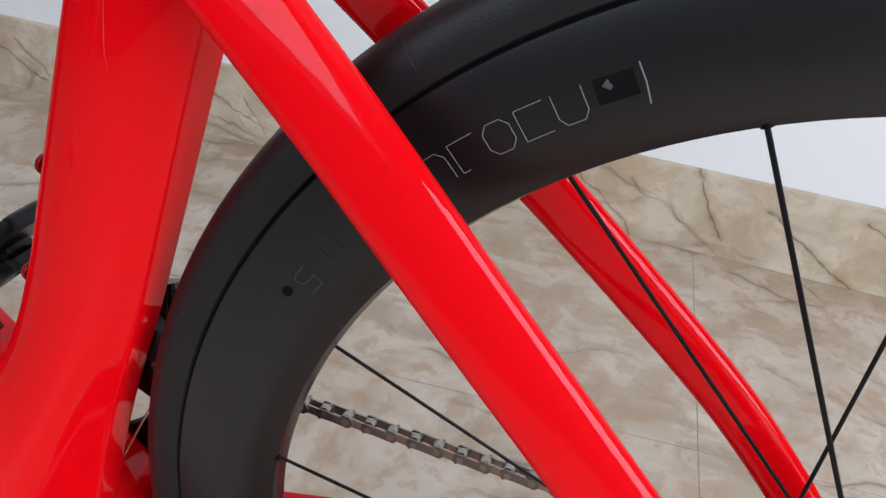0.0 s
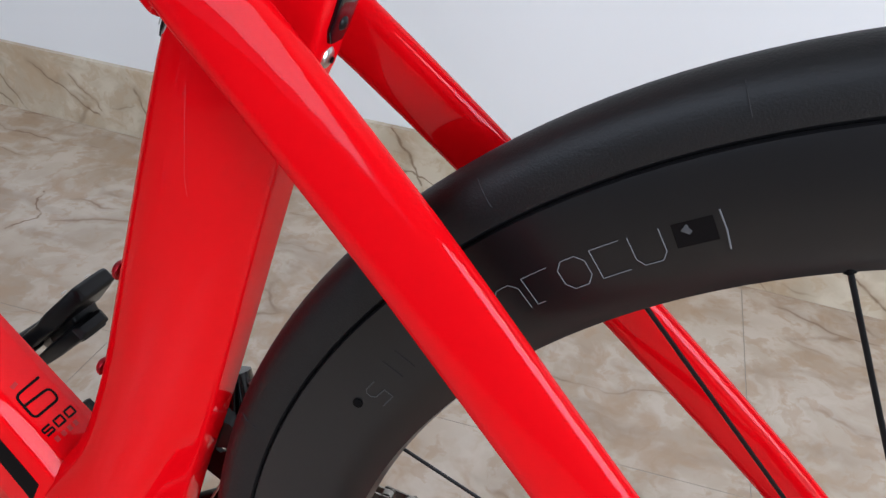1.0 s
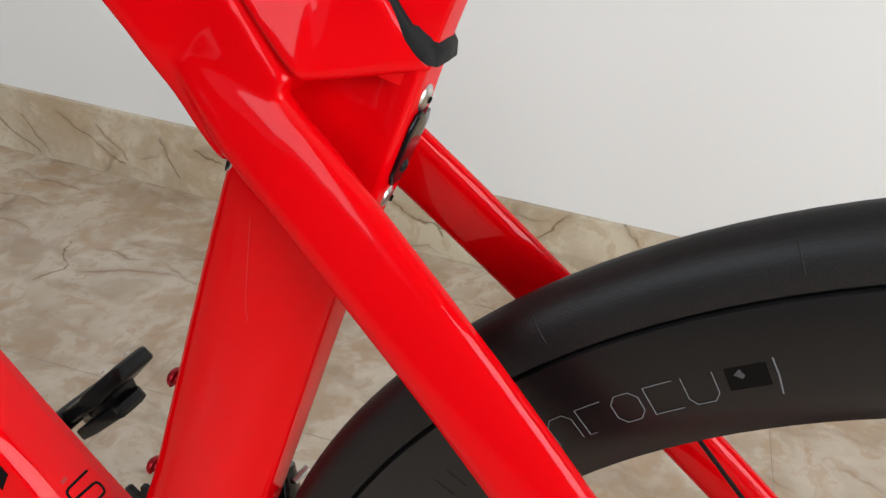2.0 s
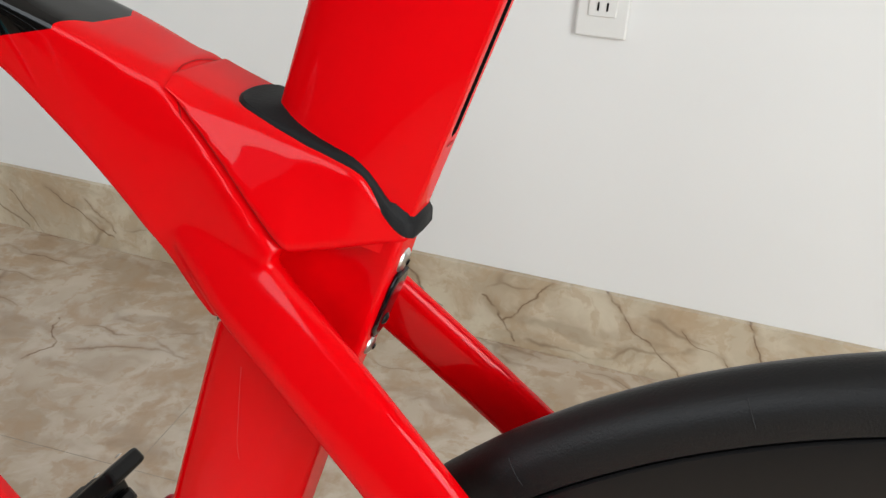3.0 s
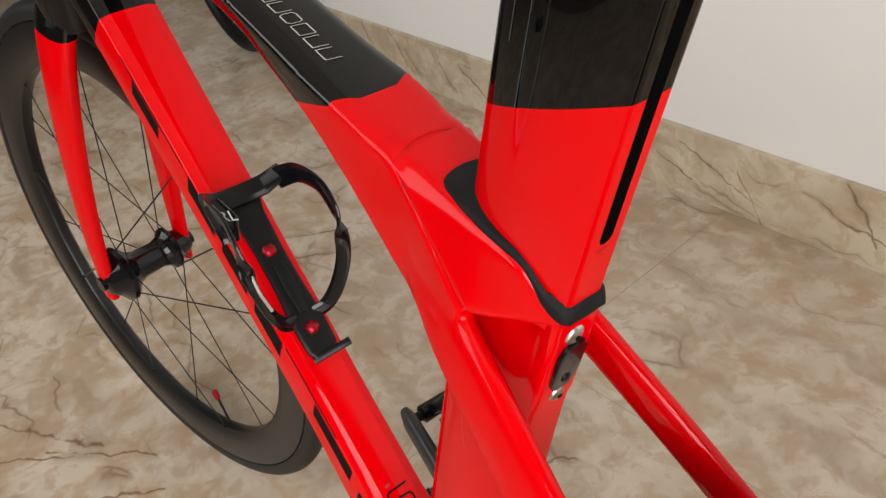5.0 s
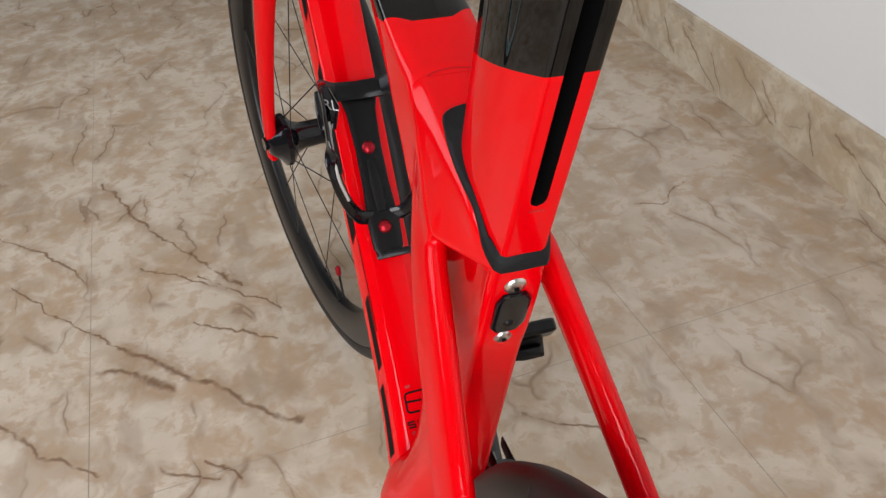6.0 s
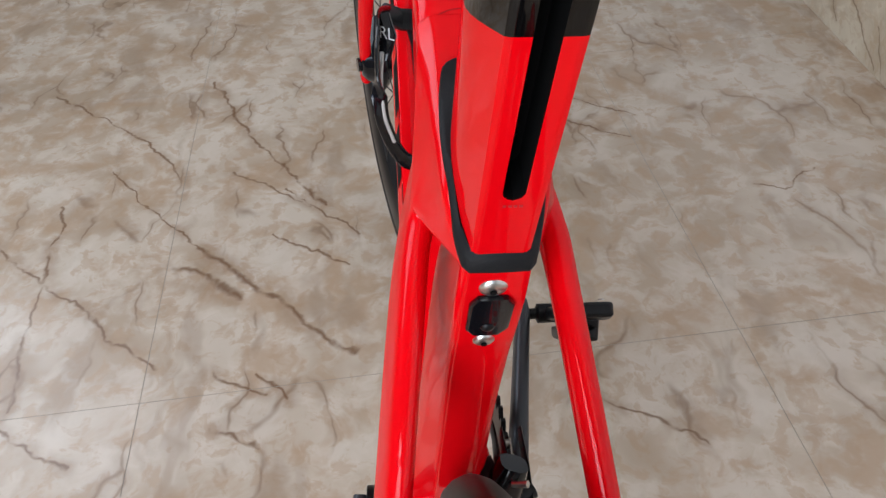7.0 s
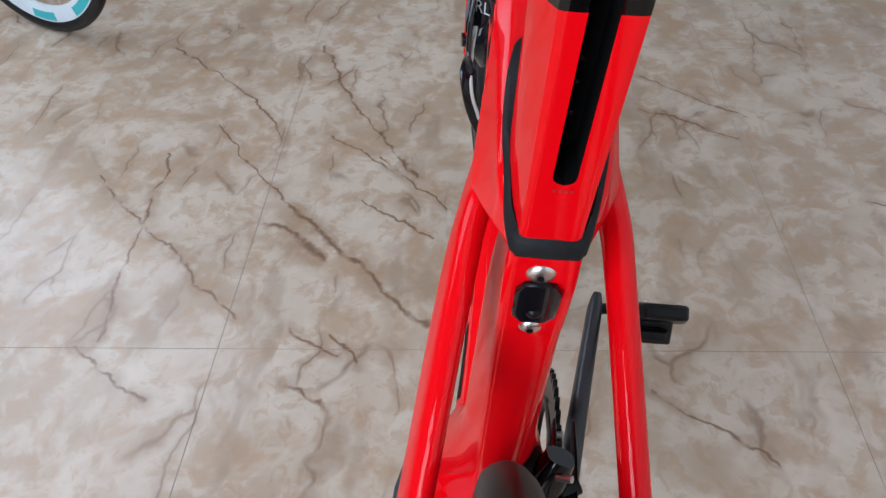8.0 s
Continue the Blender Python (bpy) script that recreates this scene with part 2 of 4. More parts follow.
# ---- the room ----
VEINS = [(-1.036, -0.377, -1.013, -0.323, 0.0065), (-1.013, -0.323, -0.958, -0.248, 0.0065), (-1.321, -0.533, -1.078, -0.335, 0.0024), (-1.078, -0.335, -0.969, -0.227, 0.0055),
         (-0.969, -0.227, -0.818, -0.079, 0.0050), (-1.225, -0.596, -0.976, -0.568, 0.0030), (-0.976, -0.568, -0.772, -0.542, 0.0030), (-1.152, -0.703, -0.963, -0.503, 0.0026),
         (-0.963, -0.503, -0.822, -0.362, 0.0030), (-1.631, -0.389, -1.354, -0.256, 0.0040), (-1.354, -0.256, -1.168, -0.126, 0.0030), (-0.811, -0.277, -0.757, -0.203, 0.0030),
         (-0.799, -0.214, -0.746, -0.161, 0.0030), (-0.761, -0.573, -0.664, -0.443, 0.0030), (-0.715, -0.265, -0.683, -0.201, 0.0026), (-1.515, 0.283, -1.371, 0.456, 0.0026),
         (-0.721, 0.219, -0.617, 0.360, 0.0026), (-1.624, -0.716, -1.405, -0.470, 0.0030), (-1.096, -0.219, -1.008, -0.082, 0.0026), (-1.291, -0.307, -1.169, -0.157, 0.0030)]
MORE_VEINS = [(-1.417, -0.482, -1.283, -0.393, 0.0028), (-1.399, 0.274, -1.298, 0.436, 0.0022), (-1.127, 0.606, -1.105, 0.655, 0.0022), (-1.105, 0.655, -1.154, 0.724, 0.0022), (-1.224, -0.200, -1.082, -0.073, 0.0028)]
FLOOR_STONE = marble("cream_floor_marble", (0.550, 0.466, 0.372), (0.425, 0.328, 0.234), (0.16, 0.085, 0.042), 0.20, VEINS + MORE_VEINS, streak=0.5)
rng = random.Random(4)
SKIRT_VEINS = []
for k in range(26):
    x0, lean = -2.3 + 0.115 * k + rng.uniform(-0.03, 0.03), rng.choice((0.10, 0.16, 0.06, -0.08))
    SKIRT_VEINS.append((x0, rng.uniform(0.09, 0.15), x0 + lean, rng.uniform(-0.01, 0.05), rng.uniform(0.0012, 0.0028)))
SKIRT_STONE = marble("cream_skirting_marble", (0.60, 0.52, 0.39), (0.46, 0.375, 0.265), (0.17, 0.10, 0.05), 0.3, SKIRT_VEINS, 3.1, True, 0.6)
WALL_A, WALL_B = 0.9405, -0.0255  # wall line: y = A + B x


def wall_y(x):
    return WALL_A + WALL_B * x


turn = Matrix.Translation((0, WALL_A, 0)) @ Matrix.Rotation(math.atan(WALL_B), 4, "Z")
bm = box(-5, 0.012, 0, 3, 0.2, 2.9)
bm.transform(turn)
tagged(part("wall_north", bm, WHITE_PAINT, None, smooth=False), "white painted plaster wall", "wall", kind="structure")
bm = box(-5, 0, 0.0, 2.8, 0.012, 0.1413)
bm.transform(turn)
tagged(part("baseboard", bm, SKIRT_STONE, None, smooth=False, bevel=0.001), "cream marble skirting along the wall", "skirting", kind="structure")
tagged(part("floor", box(-5, -3, -0.1, 3, 1.3, -0.0004), GROUT, None, smooth=False), "polished cream marble tile floor with brown veins", "floor", kind="structure")
tagged(part("ceiling", box(-5, -3, 2.9, 3, 1.3, 3.0), WHITE_PAINT, None, smooth=False), "white ceiling", "ceiling", kind="structure")
# window wall, doorway wall, end wall: all unseen, added dark to deepen reflections
for name, pieces in {"wall_south": [(-5, -2.4, 0, -3.0, -2.2, 2.9), (-0.2, -2.4, 0, 3, -2.2, 2.9), (-3.0, -2.4, 0, -0.2, -2.2, 1.0), (-3.0, -2.4, 2.7, -0.2, -2.2, 2.9)],
                     "wall_east": [(1.9, -0.28, 0, 2.1, 0.84, 2.9), (1.9, -2.2, 0, 2.1, -1.92, 2.9), (1.9, -1.92, 2.38, 2.1, -0.28, 2.9)],
                     "wall_west": [(-5.2, -3, 0, -5, 1.3, 2.9)]}.items():
    bm = bmesh.new()
    for b6 in pieces:
        box(*b6, bm=bm)
    tagged(part(name, bm, UNSEEN_WALL_PAINT, None, smooth=False), "unseen grey-beige wall, kept dark to hold reflections down", "wall", kind="structure")

# ---- the red bicycle ----
bike = thing("bicycle", "glossy red racing bicycle with black deep-rim wheels, standing on the floor", "bicycle")
AXLE = Vector((0, 0, 0.3345))
UPV, FWD = Vector((0.289, 0, 0.957)), Vector((-0.957, 0, 0.289))  # along and across the seat tube


def chaikin(poly, times=2, k=0.25):
    """Rounds a closed polygon of 2D points by cutting its corners."""
    for _ in range(times):
        out = []
        for (ax, ay), (bx, by) in zip(poly, poly[1:] + poly[:1]):
            out += [(ax + (bx - ax) * k, ay + (by - ay) * k), (bx + (ax - bx) * k, by + (ay - by) * k)]
        poly = out
    return poly


def mirror_poly(half):
    """Closed polygon from one half whose first and last points lie on the middle line."""
    return half + [(-u, v) for u, v in reversed(half[1:-1])]


def kamm(rear, fwd, chord, wr, wm, side=0.45, groove=0.0, deep=0.0):
    """Closed aero section: flat narrow back at `rear`, widest at `side` of the chord, round nose; a groove may run up the back."""
    g = min(groove or 0.003, wr * 0.6)
    half = [(deep / chord, 0.0), (deep / chord, g * 0.96), (0.0, g), (0.0, wr * 0.70), (0.004, wr * 0.84), (0.016, wr * 0.96), (0.05, wr * 1.02)]
    half += [(0.05 + (side - 0.05) * k / 4, wr * 1.02 + (wm - wr * 1.02) * math.sin(k / 4 * math.pi / 2)) for k in (1, 2, 3, 4)]
    half += [(side + (1 - side) * math.sin(k / 9 * math.pi / 2), wm * math.cos(k / 9 * math.pi / 2) ** 0.64) for k in range(1, 9)]
    half.append((1.0, 0.0))
    pts = half + [(u, -v) for u, v in reversed(half[1:-1])]
    r, f = Vector(rear), Vector(fwd)
    return [r + f * (u * chord) + Vector((0, v, 0)) for u, v in pts]


def outward(n, toward):
    return n if n.dot(Vector(toward)) < 0 else -n


def strip(points, width, mat, parent, name, label="", tree=None, toward=(0, 1, 0), lift=0.00025):
    """A thin printed or scratched line laid on a surface."""
    pts = []
    for q in points:
        q = Vector(q)
        if tree is not None:
            hit = tree.ray_cast(q - Vector(toward) * 0.05, Vector(toward))
            if hit[0] is not None:
                q = hit[0] + outward(hit[1], toward) * lift
        pts.append(q)
    return part(name, sweep(pts, width / 2, 0.00015, Vector(toward).cross(pts[-1] - pts[0]), 6, 2), mat, parent, label)


# seat tube: rear x, rear z, chord, rear half width, greatest half width
rows = smooth_line([(-0.2604, 0.6640, 0.056, 0.0116, 0.0070), (-0.2672, 0.640, 0.058, 0.0124, 0.0074), (-0.2760, 0.6125, 0.0585, 0.0124, 0.0130), (-0.2850, 0.588, 0.059, 0.0126, 0.0165), (-0.3148, 0.482, 0.0590, 0.0126, 0.0200),
                    (-0.3302, 0.428, 0.0590, 0.0122, 0.0222), (-0.3455, 0.380, 0.062, 0.0118, 0.0285), (-0.3590, 0.330, 0.082, 0.0120, 0.0370), (-0.368, 0.285, 0.092, 0.0140, 0.0420)], 5)
bm = loft([kamm((r[0], 0, r[1]), FWD, r[2], r[3], r[4]) for r in rows])
seat_tree = BVHTree.FromBMesh(bm)
seat_tube = part("seat_tube", bm, RED, bike, crisp=45)
bm = disc((-0.405, -0.043, 0.268), (0, 1, 0), 0.044, 0.086, 40)
part("bottom_bracket_shell", bm, RED, bike, bevel=0.004)
bm = disc((-0.405, -0.0435, 0.268), (0, -1, 0), 0.026, 0.012, 32)
part("bearing_cap", bm, PLASTIC, bike, bevel=0.001)

# round badge wrapped over the nose of the seat tube
def wrapped_disc(centre, u, v, toward, ru, rv, tree, lift, edge=0.0):
    bm = bmesh.new()
    mid = tree.ray_cast(Vector(centre) - Vector(toward) * 0.05, Vector(toward))
    c0 = bm.verts.new(mid[0] + outward(mid[1], toward) * lift)
    last = None
    for k in range(1, 6):
        ring = []
        for i in range(28):
            a = 2 * math.pi * i / 28
            q = Vector(centre) + Vector(u) * (ru * k / 5 * math.cos(a)) + Vector(v) * (rv * k / 5 * math.sin(a))
            hit = tree.ray_cast(q - Vector(toward) * 0.05, Vector(toward))
            ring.append(bm.verts.new(hit[0] + outward(hit[1], toward) * (lift if k < 5 else edge)))
        for i in range(28):
            j = (i + 1) % 28
            bm.faces.new((c0, ring[i], ring[j]) if last is None else (last[i], ring[i], ring[j], last[j]))
        last = ring
    return bm


BADGE = Vector((-0.3365, 0, 0.6185))
badge = part("badge", wrapped_disc(BADGE, (0, 1, 0), UPV, -FWD, 0.0100, 0.0100, seat_tree, 0.0006), SILVER_PRINT_AND_GLINT, bike, "small round black badge with a silver rim")
part("badge_face", wrapped_disc(BADGE, (0, 1, 0), UPV, -FWD, 0.0093, 0.0093, seat_tree, 0.0011, 0.0008), DARK_PRINT, badge)
for k in range(4):
    y = -0.0068 + 0.0017 * k
    strip([BADGE + Vector((0, y + 0.0006 * q, 0)) + UPV * (0.0022 * q) for q in (-1, 0, 1)], 0.0006, SILVER_PRINT_AND_GLINT, badge, "printed_bar", tree=seat_tree, toward=-FWD, lift=0.0017)

# top tube, running into the roots of the stays: x, top z, crease half width, crease z; lower edge x, half width, z
rows = smooth_line([(-0.2985, 0.6600, 0.0264, 0.6555, -0.3290, 0.0272, 0.6240), (-0.3080, 0.6715, 0.0254, 0.6668, -0.3380, 0.0242, 0.6305), (-0.3240, 0.6895, 0.0234, 0.6850, -0.3500, 0.0212, 0.6425), (-0.3370, 0.7020, 0.0219, 0.6990, -0.3600, 0.0215, 0.6530),
                    (-0.3455, 0.7128, 0.0217, 0.7085, -0.3665, 0.0212, 0.6600), (-0.3560, 0.7160, 0.0217, 0.7120, -0.3730, 0.0210, 0.6666), (-0.3700, 0.7205, 0.0221, 0.7180, -0.3830, 0.0207, 0.6762), (-0.3870, 0.7265, 0.0225, 0.7240, -0.3960, 0.0200, 0.6872),
                    (-0.4120, 0.7350, 0.0220, 0.7312, -0.4180, 0.0190, 0.7038), (-0.4450, 0.7470, 0.0212, 0.7425, -0.4480, 0.0175, 0.7200), (-0.5000, 0.7665, 0.0208, 0.7615, -0.5000, 0.0150, 0.7420), (-0.62, 0.810, 0.0212, 0.804, -0.62, 0.0150, 0.772), (-0.84, 0.868, 0.024, 0.860, -0.84, 0.016, 0.827)], 5)


def top_ring(x, b, wc, zc, xl, wl, zl):
    half = [(0, b), (wc * 0.70, b - 0.15 * (b - zc)), (wc, zc), (wc * 0.5 + wl * 0.5, zc * 0.5 + zl * 0.5), (wl, zl + 0.002), (wl * 0.55, zl - 0.004), (0, zl - 0.005)]
    return [(x + (xl - x) * min(1, max(0, (b - z) / (b - zl))), y, z) for y, z in chaikin(chaikin(mirror_poly(half), 1, 0.10), 1, 0.25)]


node = loft([top_ring(*r) for r in rows])

# seat cluster cover: x, ledge z, half width below, crease half width, crease z, top z
rows = smooth_line([(-0.2590, 0.6636, 0.0104, 0.0110, 0.6650, 0.6656), (-0.2620, 0.6632, 0.0120, 0.0126, 0.6685, 0.6700), (-0.2680, 0.6622, 0.0146, 0.0150, 0.6772, 0.6788), (-0.2742, 0.6610, 0.0172, 0.0177, 0.6855, 0.6872),
                    (-0.2850, 0.6590, 0.0218, 0.0184, 0.6896, 0.6928), (-0.2947, 0.6574, 0.0252, 0.0189, 0.6922, 0.6958), (-0.2995, 0.6582, 0.0270, 0.0192, 0.6936, 0.6975), (-0.3100, 0.6690, 0.0260, 0.0196, 0.6965, 0.7008), (-0.3250, 0.6870, 0.0241, 0.0204, 0.7000, 0.7056), (-0.3380, 0.7012, 0.0226, 0.0213, 0.7040, 0.7100), (-0.3450, 0.7080, 0.0220, 0.0214, 0.7090, 0.7125)], 4)


def cover_ring(x, zb, wb, wc, zc, zt):
    wt = min(0.0160, wc * 0.86)
    poly = mirror_poly([(0, zt + 0.0004), (wt, zt), (wc, zc), (wb, zb), (0, zb)])
    return [(x, y, z) for y, z in chaikin(poly, 2, 0.09)]


bm = loft([cover_ring(*r) for r in rows])
COVER = bm
cluster = [(-0.2995, 0.6590), (-0.3100, 0.6700), (-0.3250, 0.6878), (-0.3375, 0.7022)]

def stay(side):
    shift = 0.0 if side < 0 else 0.0045
    pts = [(-0.345, side * 0.0130 + shift * 0.6, 0.6690), (-0.3135, side * 0.0234 + shift * 1.2, 0.6390)]
    rise = (0, 0, 0, 0, 0, 0, 0) if side < 0 else (0.003, 0.007, 0.012, 0.015, 0.015, 0.008, 0.004)
    pts += [(x, side * (0.0268 + 0.150 * (x + 0.30)) + shift, z + up) for (x, z), up in zip(((-0.290, 0.6205), (-0.2318, 0.5694), (-0.175, 0.5150), (-0.1168, 0.4600), (-0.06, 0.4065), (-0.02, 0.3690), (0.0, 0.3480)), rise)]
    ln = smooth_line(pts, 6)
    k = len(ln) - 1
    rings = []
    for i, q in enumerate(ln):
        d = Vector(ln[min(i + 1, k)] - ln[max(i - 1, 0)]).normalized()
        u = (Vector((0, 1, 0)) - d * d.y).normalized()
        w = d.cross(u)
        lean = radians(5 + 6 * min(1, i / 14)) * side  # the blades tilt inwards at their upper edge
        u, w = u * math.cos(lean) + w * math.sin(lean), w * math.cos(lean) - u * math.sin(lean)
        a, b = 0.0060 - 0.0006 * i / k, (0.0166 if side < 0 else 0.0150) - 0.0022 * i / k
        poly = chaikin([(-a, -b * 0.72), (-a * 0.35, -b * 1.03), (a * 0.35, -b * 1.03), (a, -b * 0.72), (a, b * 0.72), (a * 0.35, b * 1.03), (-a * 0.35, b * 1.03), (-a, b * 0.72)], 2)
        rings.append([Vector(q) + u * p + w * r for p, r in poly])
    loft(rings, bm=node)
    far = side * 0.0718 + shift
    ch = smooth_line([(-0.385, side * 0.034, 0.268), (-0.33, side * 0.040, 0.268), (-0.2, side * 0.055, 0.284), (-0.05, side * 0.066, 0.316), (0, side * 0.068, 0.330)], 4)
    part("chain_stay", sweep([tuple(q) for q in ch], 0.007, [0.0165 - 0.006 * i / (len(ch) - 1) for i in range(len(ch))], (0, 1, 0), 16, 2.6), RED, bike)
    part("dropout", sweep([(-0.022, far * 0.96, 0.362), (0.0, far * 0.92, 0.3345), (-0.03, side * 0.067, 0.332)], 0.003, 0.011, (0, 1, 0), 12, 3), RED, bike)


stay(-1)
stay(1)


def fused(bm, size, rounds):
    """Runs crossing bodies into one skin with soft fillets where they meet."""
    bmesh.ops.recalc_face_normals(bm, faces=bm.faces)
    me = bpy.data.meshes.new("rough")
    bm.to_mesh(me)
    bm.free()
    ob = bpy.data.objects.new("rough", me)
    scene.collection.objects.link(ob)
    md = ob.modifiers.new("skin", "REMESH")
    md.mode, md.voxel_size = "VOXEL", size
    md = ob.modifiers.new("fillet", "SMOOTH")
    md.factor, md.iterations = 0.5, rounds
    out = bmesh.new()
    out.from_mesh(bpy.data.meshes.new_from_object(ob.evaluated_get(bpy.context.evaluated_depsgraph_get())))
    bpy.data.objects.remove(ob)
    return out


cover_skin = fused(COVER, 0.0008, 16)
cover_tree = BVHTree.FromBMesh(cover_skin)
part("seat_cluster_cover", cover_skin, RED, bike, "red cover plate round the mast foot")
node = fused(node, 0.0012, 12)
top_tree = BVHTree.FromBMesh(node)
# paint boundary, then the stays are parted from the tube
def cuts(bm, planes):
    for co, no in planes:
        bmesh.ops.bisect_plane(bm, geom=bm.verts[:] + bm.edges[:] + bm.faces[:], plane_co=co, plane_no=no)


cuts(node, (((-0.412, 0, 0.7172), (-0.213, 0, 0.977)), ((-0.3742, 0, 0.72), (-1, -0.64, 0)), ((-0.3742, 0, 0.72), (-1, 0.64, 0)), ((-0.4357, 0, 0.72), (-1, 0, 0)), ((-0.318, 0, 0.648), (0.74, 0, -0.67))))
for f in node.faces:
    c = f.calc_center_median()
    if c.x < -0.3742 - 0.64 * abs(c.y) and (c.x < -0.4357 or c.z > 0.7172 + 0.213 / 0.977 * (c.x + 0.412)):
        f.material_index = 1


def only(bm, keep):
    out = bm.copy()
    bmesh.ops.delete(out, geom=[f for f in out.faces if not keep(f.calc_center_median())], context="FACES")
    return out


def below(c):
    return 0.74 * (c.x + 0.318) - 0.67 * (c.z - 0.648) > 0


for side in (-1, 1):
    part("seat_stay", only(node, lambda c: below(c) and c.y * side > 0), RED, bike)
top_tube = part("top_tube", only(node, lambda c: not below(c)), [RED, BLACK_PAINT], bike, "red top tube, black towards the front")
node.free()
# hairline gap between cover and tube
for side in (-1, 1):
    pts = []
    for x, z in np.array(smooth_line(cluster, 4)):
        hits = [t.ray_cast(Vector((x, side * 0.1, z)), Vector((0, -side, 0))) for t in (cover_tree, top_tree)]
        hits = [h for h in hits if h[0] is not None]
        if hits:
            pts.append(max(hits, key=lambda h: side * h[0].y)[0] + Vector((0, side * 0.0001, 0)))
    if len(pts) > 2:
        part("panel_gap", sweep(pts, 0.00015, 0.00030, (0, 1, 0), 6), RED_DARK, bike, "thin dark gap line between panels")
# row of silver outlined marks along the black part
for i, strokes in enumerate(([[(0, 0), (0, 1), (1, 1), (1, 0)]], [[(0, 0), (0, 1), (1, 1), (1, 0)]], [[(0, 0), (1, 0), (1, 1), (0, 1), (0, 0)]],
                            [[(0.15, 0), (0.85, 0), (1, 0.2), (1, 0.8), (0.85, 1), (0.15, 1), (0, 0.8), (0, 0.2), (0.15, 0)]], [[(0, 0), (0, 1), (1, 1), (1, 0)]], [[(1, 0), (0, 0), (0, 1), (1, 1)]])):
    for path in strokes:
        q = [Vector((-0.4090 - 0.0104 * (i + 0.80 * u) - 0.0014 * v, 0.0002 - 0.0078 * v, 0.80)) for u, v in path]
        for A, B in zip(q, q[1:]):
            strip([A, A.lerp(B, 0.5), B], 0.0008, SILVER_PRINT_AND_GLINT, top_tube, "printed_mark", tree=top_tree, toward=(0, 0, -1))


# down tube: its flat upper face lies on z = -0.0624 - 1.06 x
DS, DN = Vector((-0.6862, 0, 0.7274)), Vector((0.7274, 0, 0.6862))


def on_down(x, y, n=0.0):
    return Vector((x, y, -0.0624 - 1.06 * x)) + DN * n


def down_ring(x, w, belly, h):
    half = [(0, 0.0008), (w * 0.62, 0.0004), (w, -0.0034), (w * belly, -0.020), (w * belly * 1.02, -h * 0.55), (w * belly * 0.62, -h), (0, -h * 1.05)]
    return [on_down(x, y - 0.001, n) for y, n in chaikin(chaikin(mirror_poly(half), 1, 0.08), 2, 0.25)]


bm = loft([down_ring(*r) for r in smooth_line([(-0.385, 0.0228, 1.25, 0.070), (-0.40, 0.0220, 1.23, 0.070), (-0.44, 0.0198, 1.18, 0.068), (-0.50, 0.0192, 1.15, 0.064), (-0.60, 0.0205, 1.12, 0.062), (-0.70, 0.0222, 1.12, 0.062), (-0.84, 0.026, 1.15, 0.064), (-0.905, 0.027, 1.15, 0.066)], 4)])
down_tree = BVHTree.FromBMesh(bm)
cut_paint(bm, (-0.7258, 0, 0.7069), (-0.6862, 0, 0.7274), 1)
down_tube = part("down_tube", bm, [RED, BLACK_PAINT], bike, "red down tube, black at the top end", crisp=45)


def pen(path, at, right, up, width, mat, parent, tree, toward, name="lettering", label=""):
    """One stroke of squared lettering laid on a surface; path in metres."""
    pts = []
    for (ax, ay), (bx, by) in zip(path, path[1:]):
        k = max(2, int(math.hypot(bx - ax, by - ay) / 0.0012))
        pts += [(ax + (bx - ax) * i / k, ay + (by - ay) * i / k) for i in range(k)]
    pts.append(path[-1])
    out, r, u, w = [], Vector(right).normalized(), Vector(up).normalized(), Vector(toward).normalized()
    for i, (x, y) in enumerate(pts):
        (x0, y0), (x1, y1) = pts[max(i - 1, 0)], pts[min(i + 1, len(pts) - 1)]
        l = math.hypot(x1 - x0, y1 - y0) or 1
        nx, ny = -(y1 - y0) / l * width / 2, (x1 - x0) / l * width / 2
        pair = []
        for s in (-1, 1):
            q = Vector(at) + r * (x + s * nx) + u * (y + s * ny)
            hit = tree.ray_cast(q - w * 0.05, w)
            pair.append((hit[0] if hit[0] is not None else q) - w * 0.00035)
        out.append(pair)
    bm = bmesh.new()
    vs = [[bm.verts.new(p) for p in pr] for pr in out]
    for a, b in zip(vs, vs[1:]):
        bm.faces.new((a[0], a[1], b[1], b[0]))
    return part(name, bm, mat, parent, label)


def round_path(path, closed=False):
    """Cuts the corners of an open line of 2D points."""
    out = [path[0]]
    for a, b, c in zip(path, path[1:], path[2:]):
        la, lc = math.hypot(a[0] - b[0], a[1] - b[1]), math.hypot(c[0] - b[0], c[1] - b[1])
        k = min(0.0032, la * 0.45, lc * 0.45)
        p, q = (b[0] + (a[0] - b[0]) * k / la, b[1] + (a[1] - b[1]) * k / la), (b[0] + (c[0] - b[0]) * k / lc, b[1] + (c[1] - b[1]) * k / lc)
        for t in (0, 0.25, 0.5, 0.75, 1):
            out.append(((1 - t) ** 2 * p[0] + 2 * t * (1 - t) * b[0] + t * t * q[0], (1 - t) ** 2 * p[1] + 2 * t * (1 - t) * b[1] + t * t * q[1]))
    return out + [path[-1]]


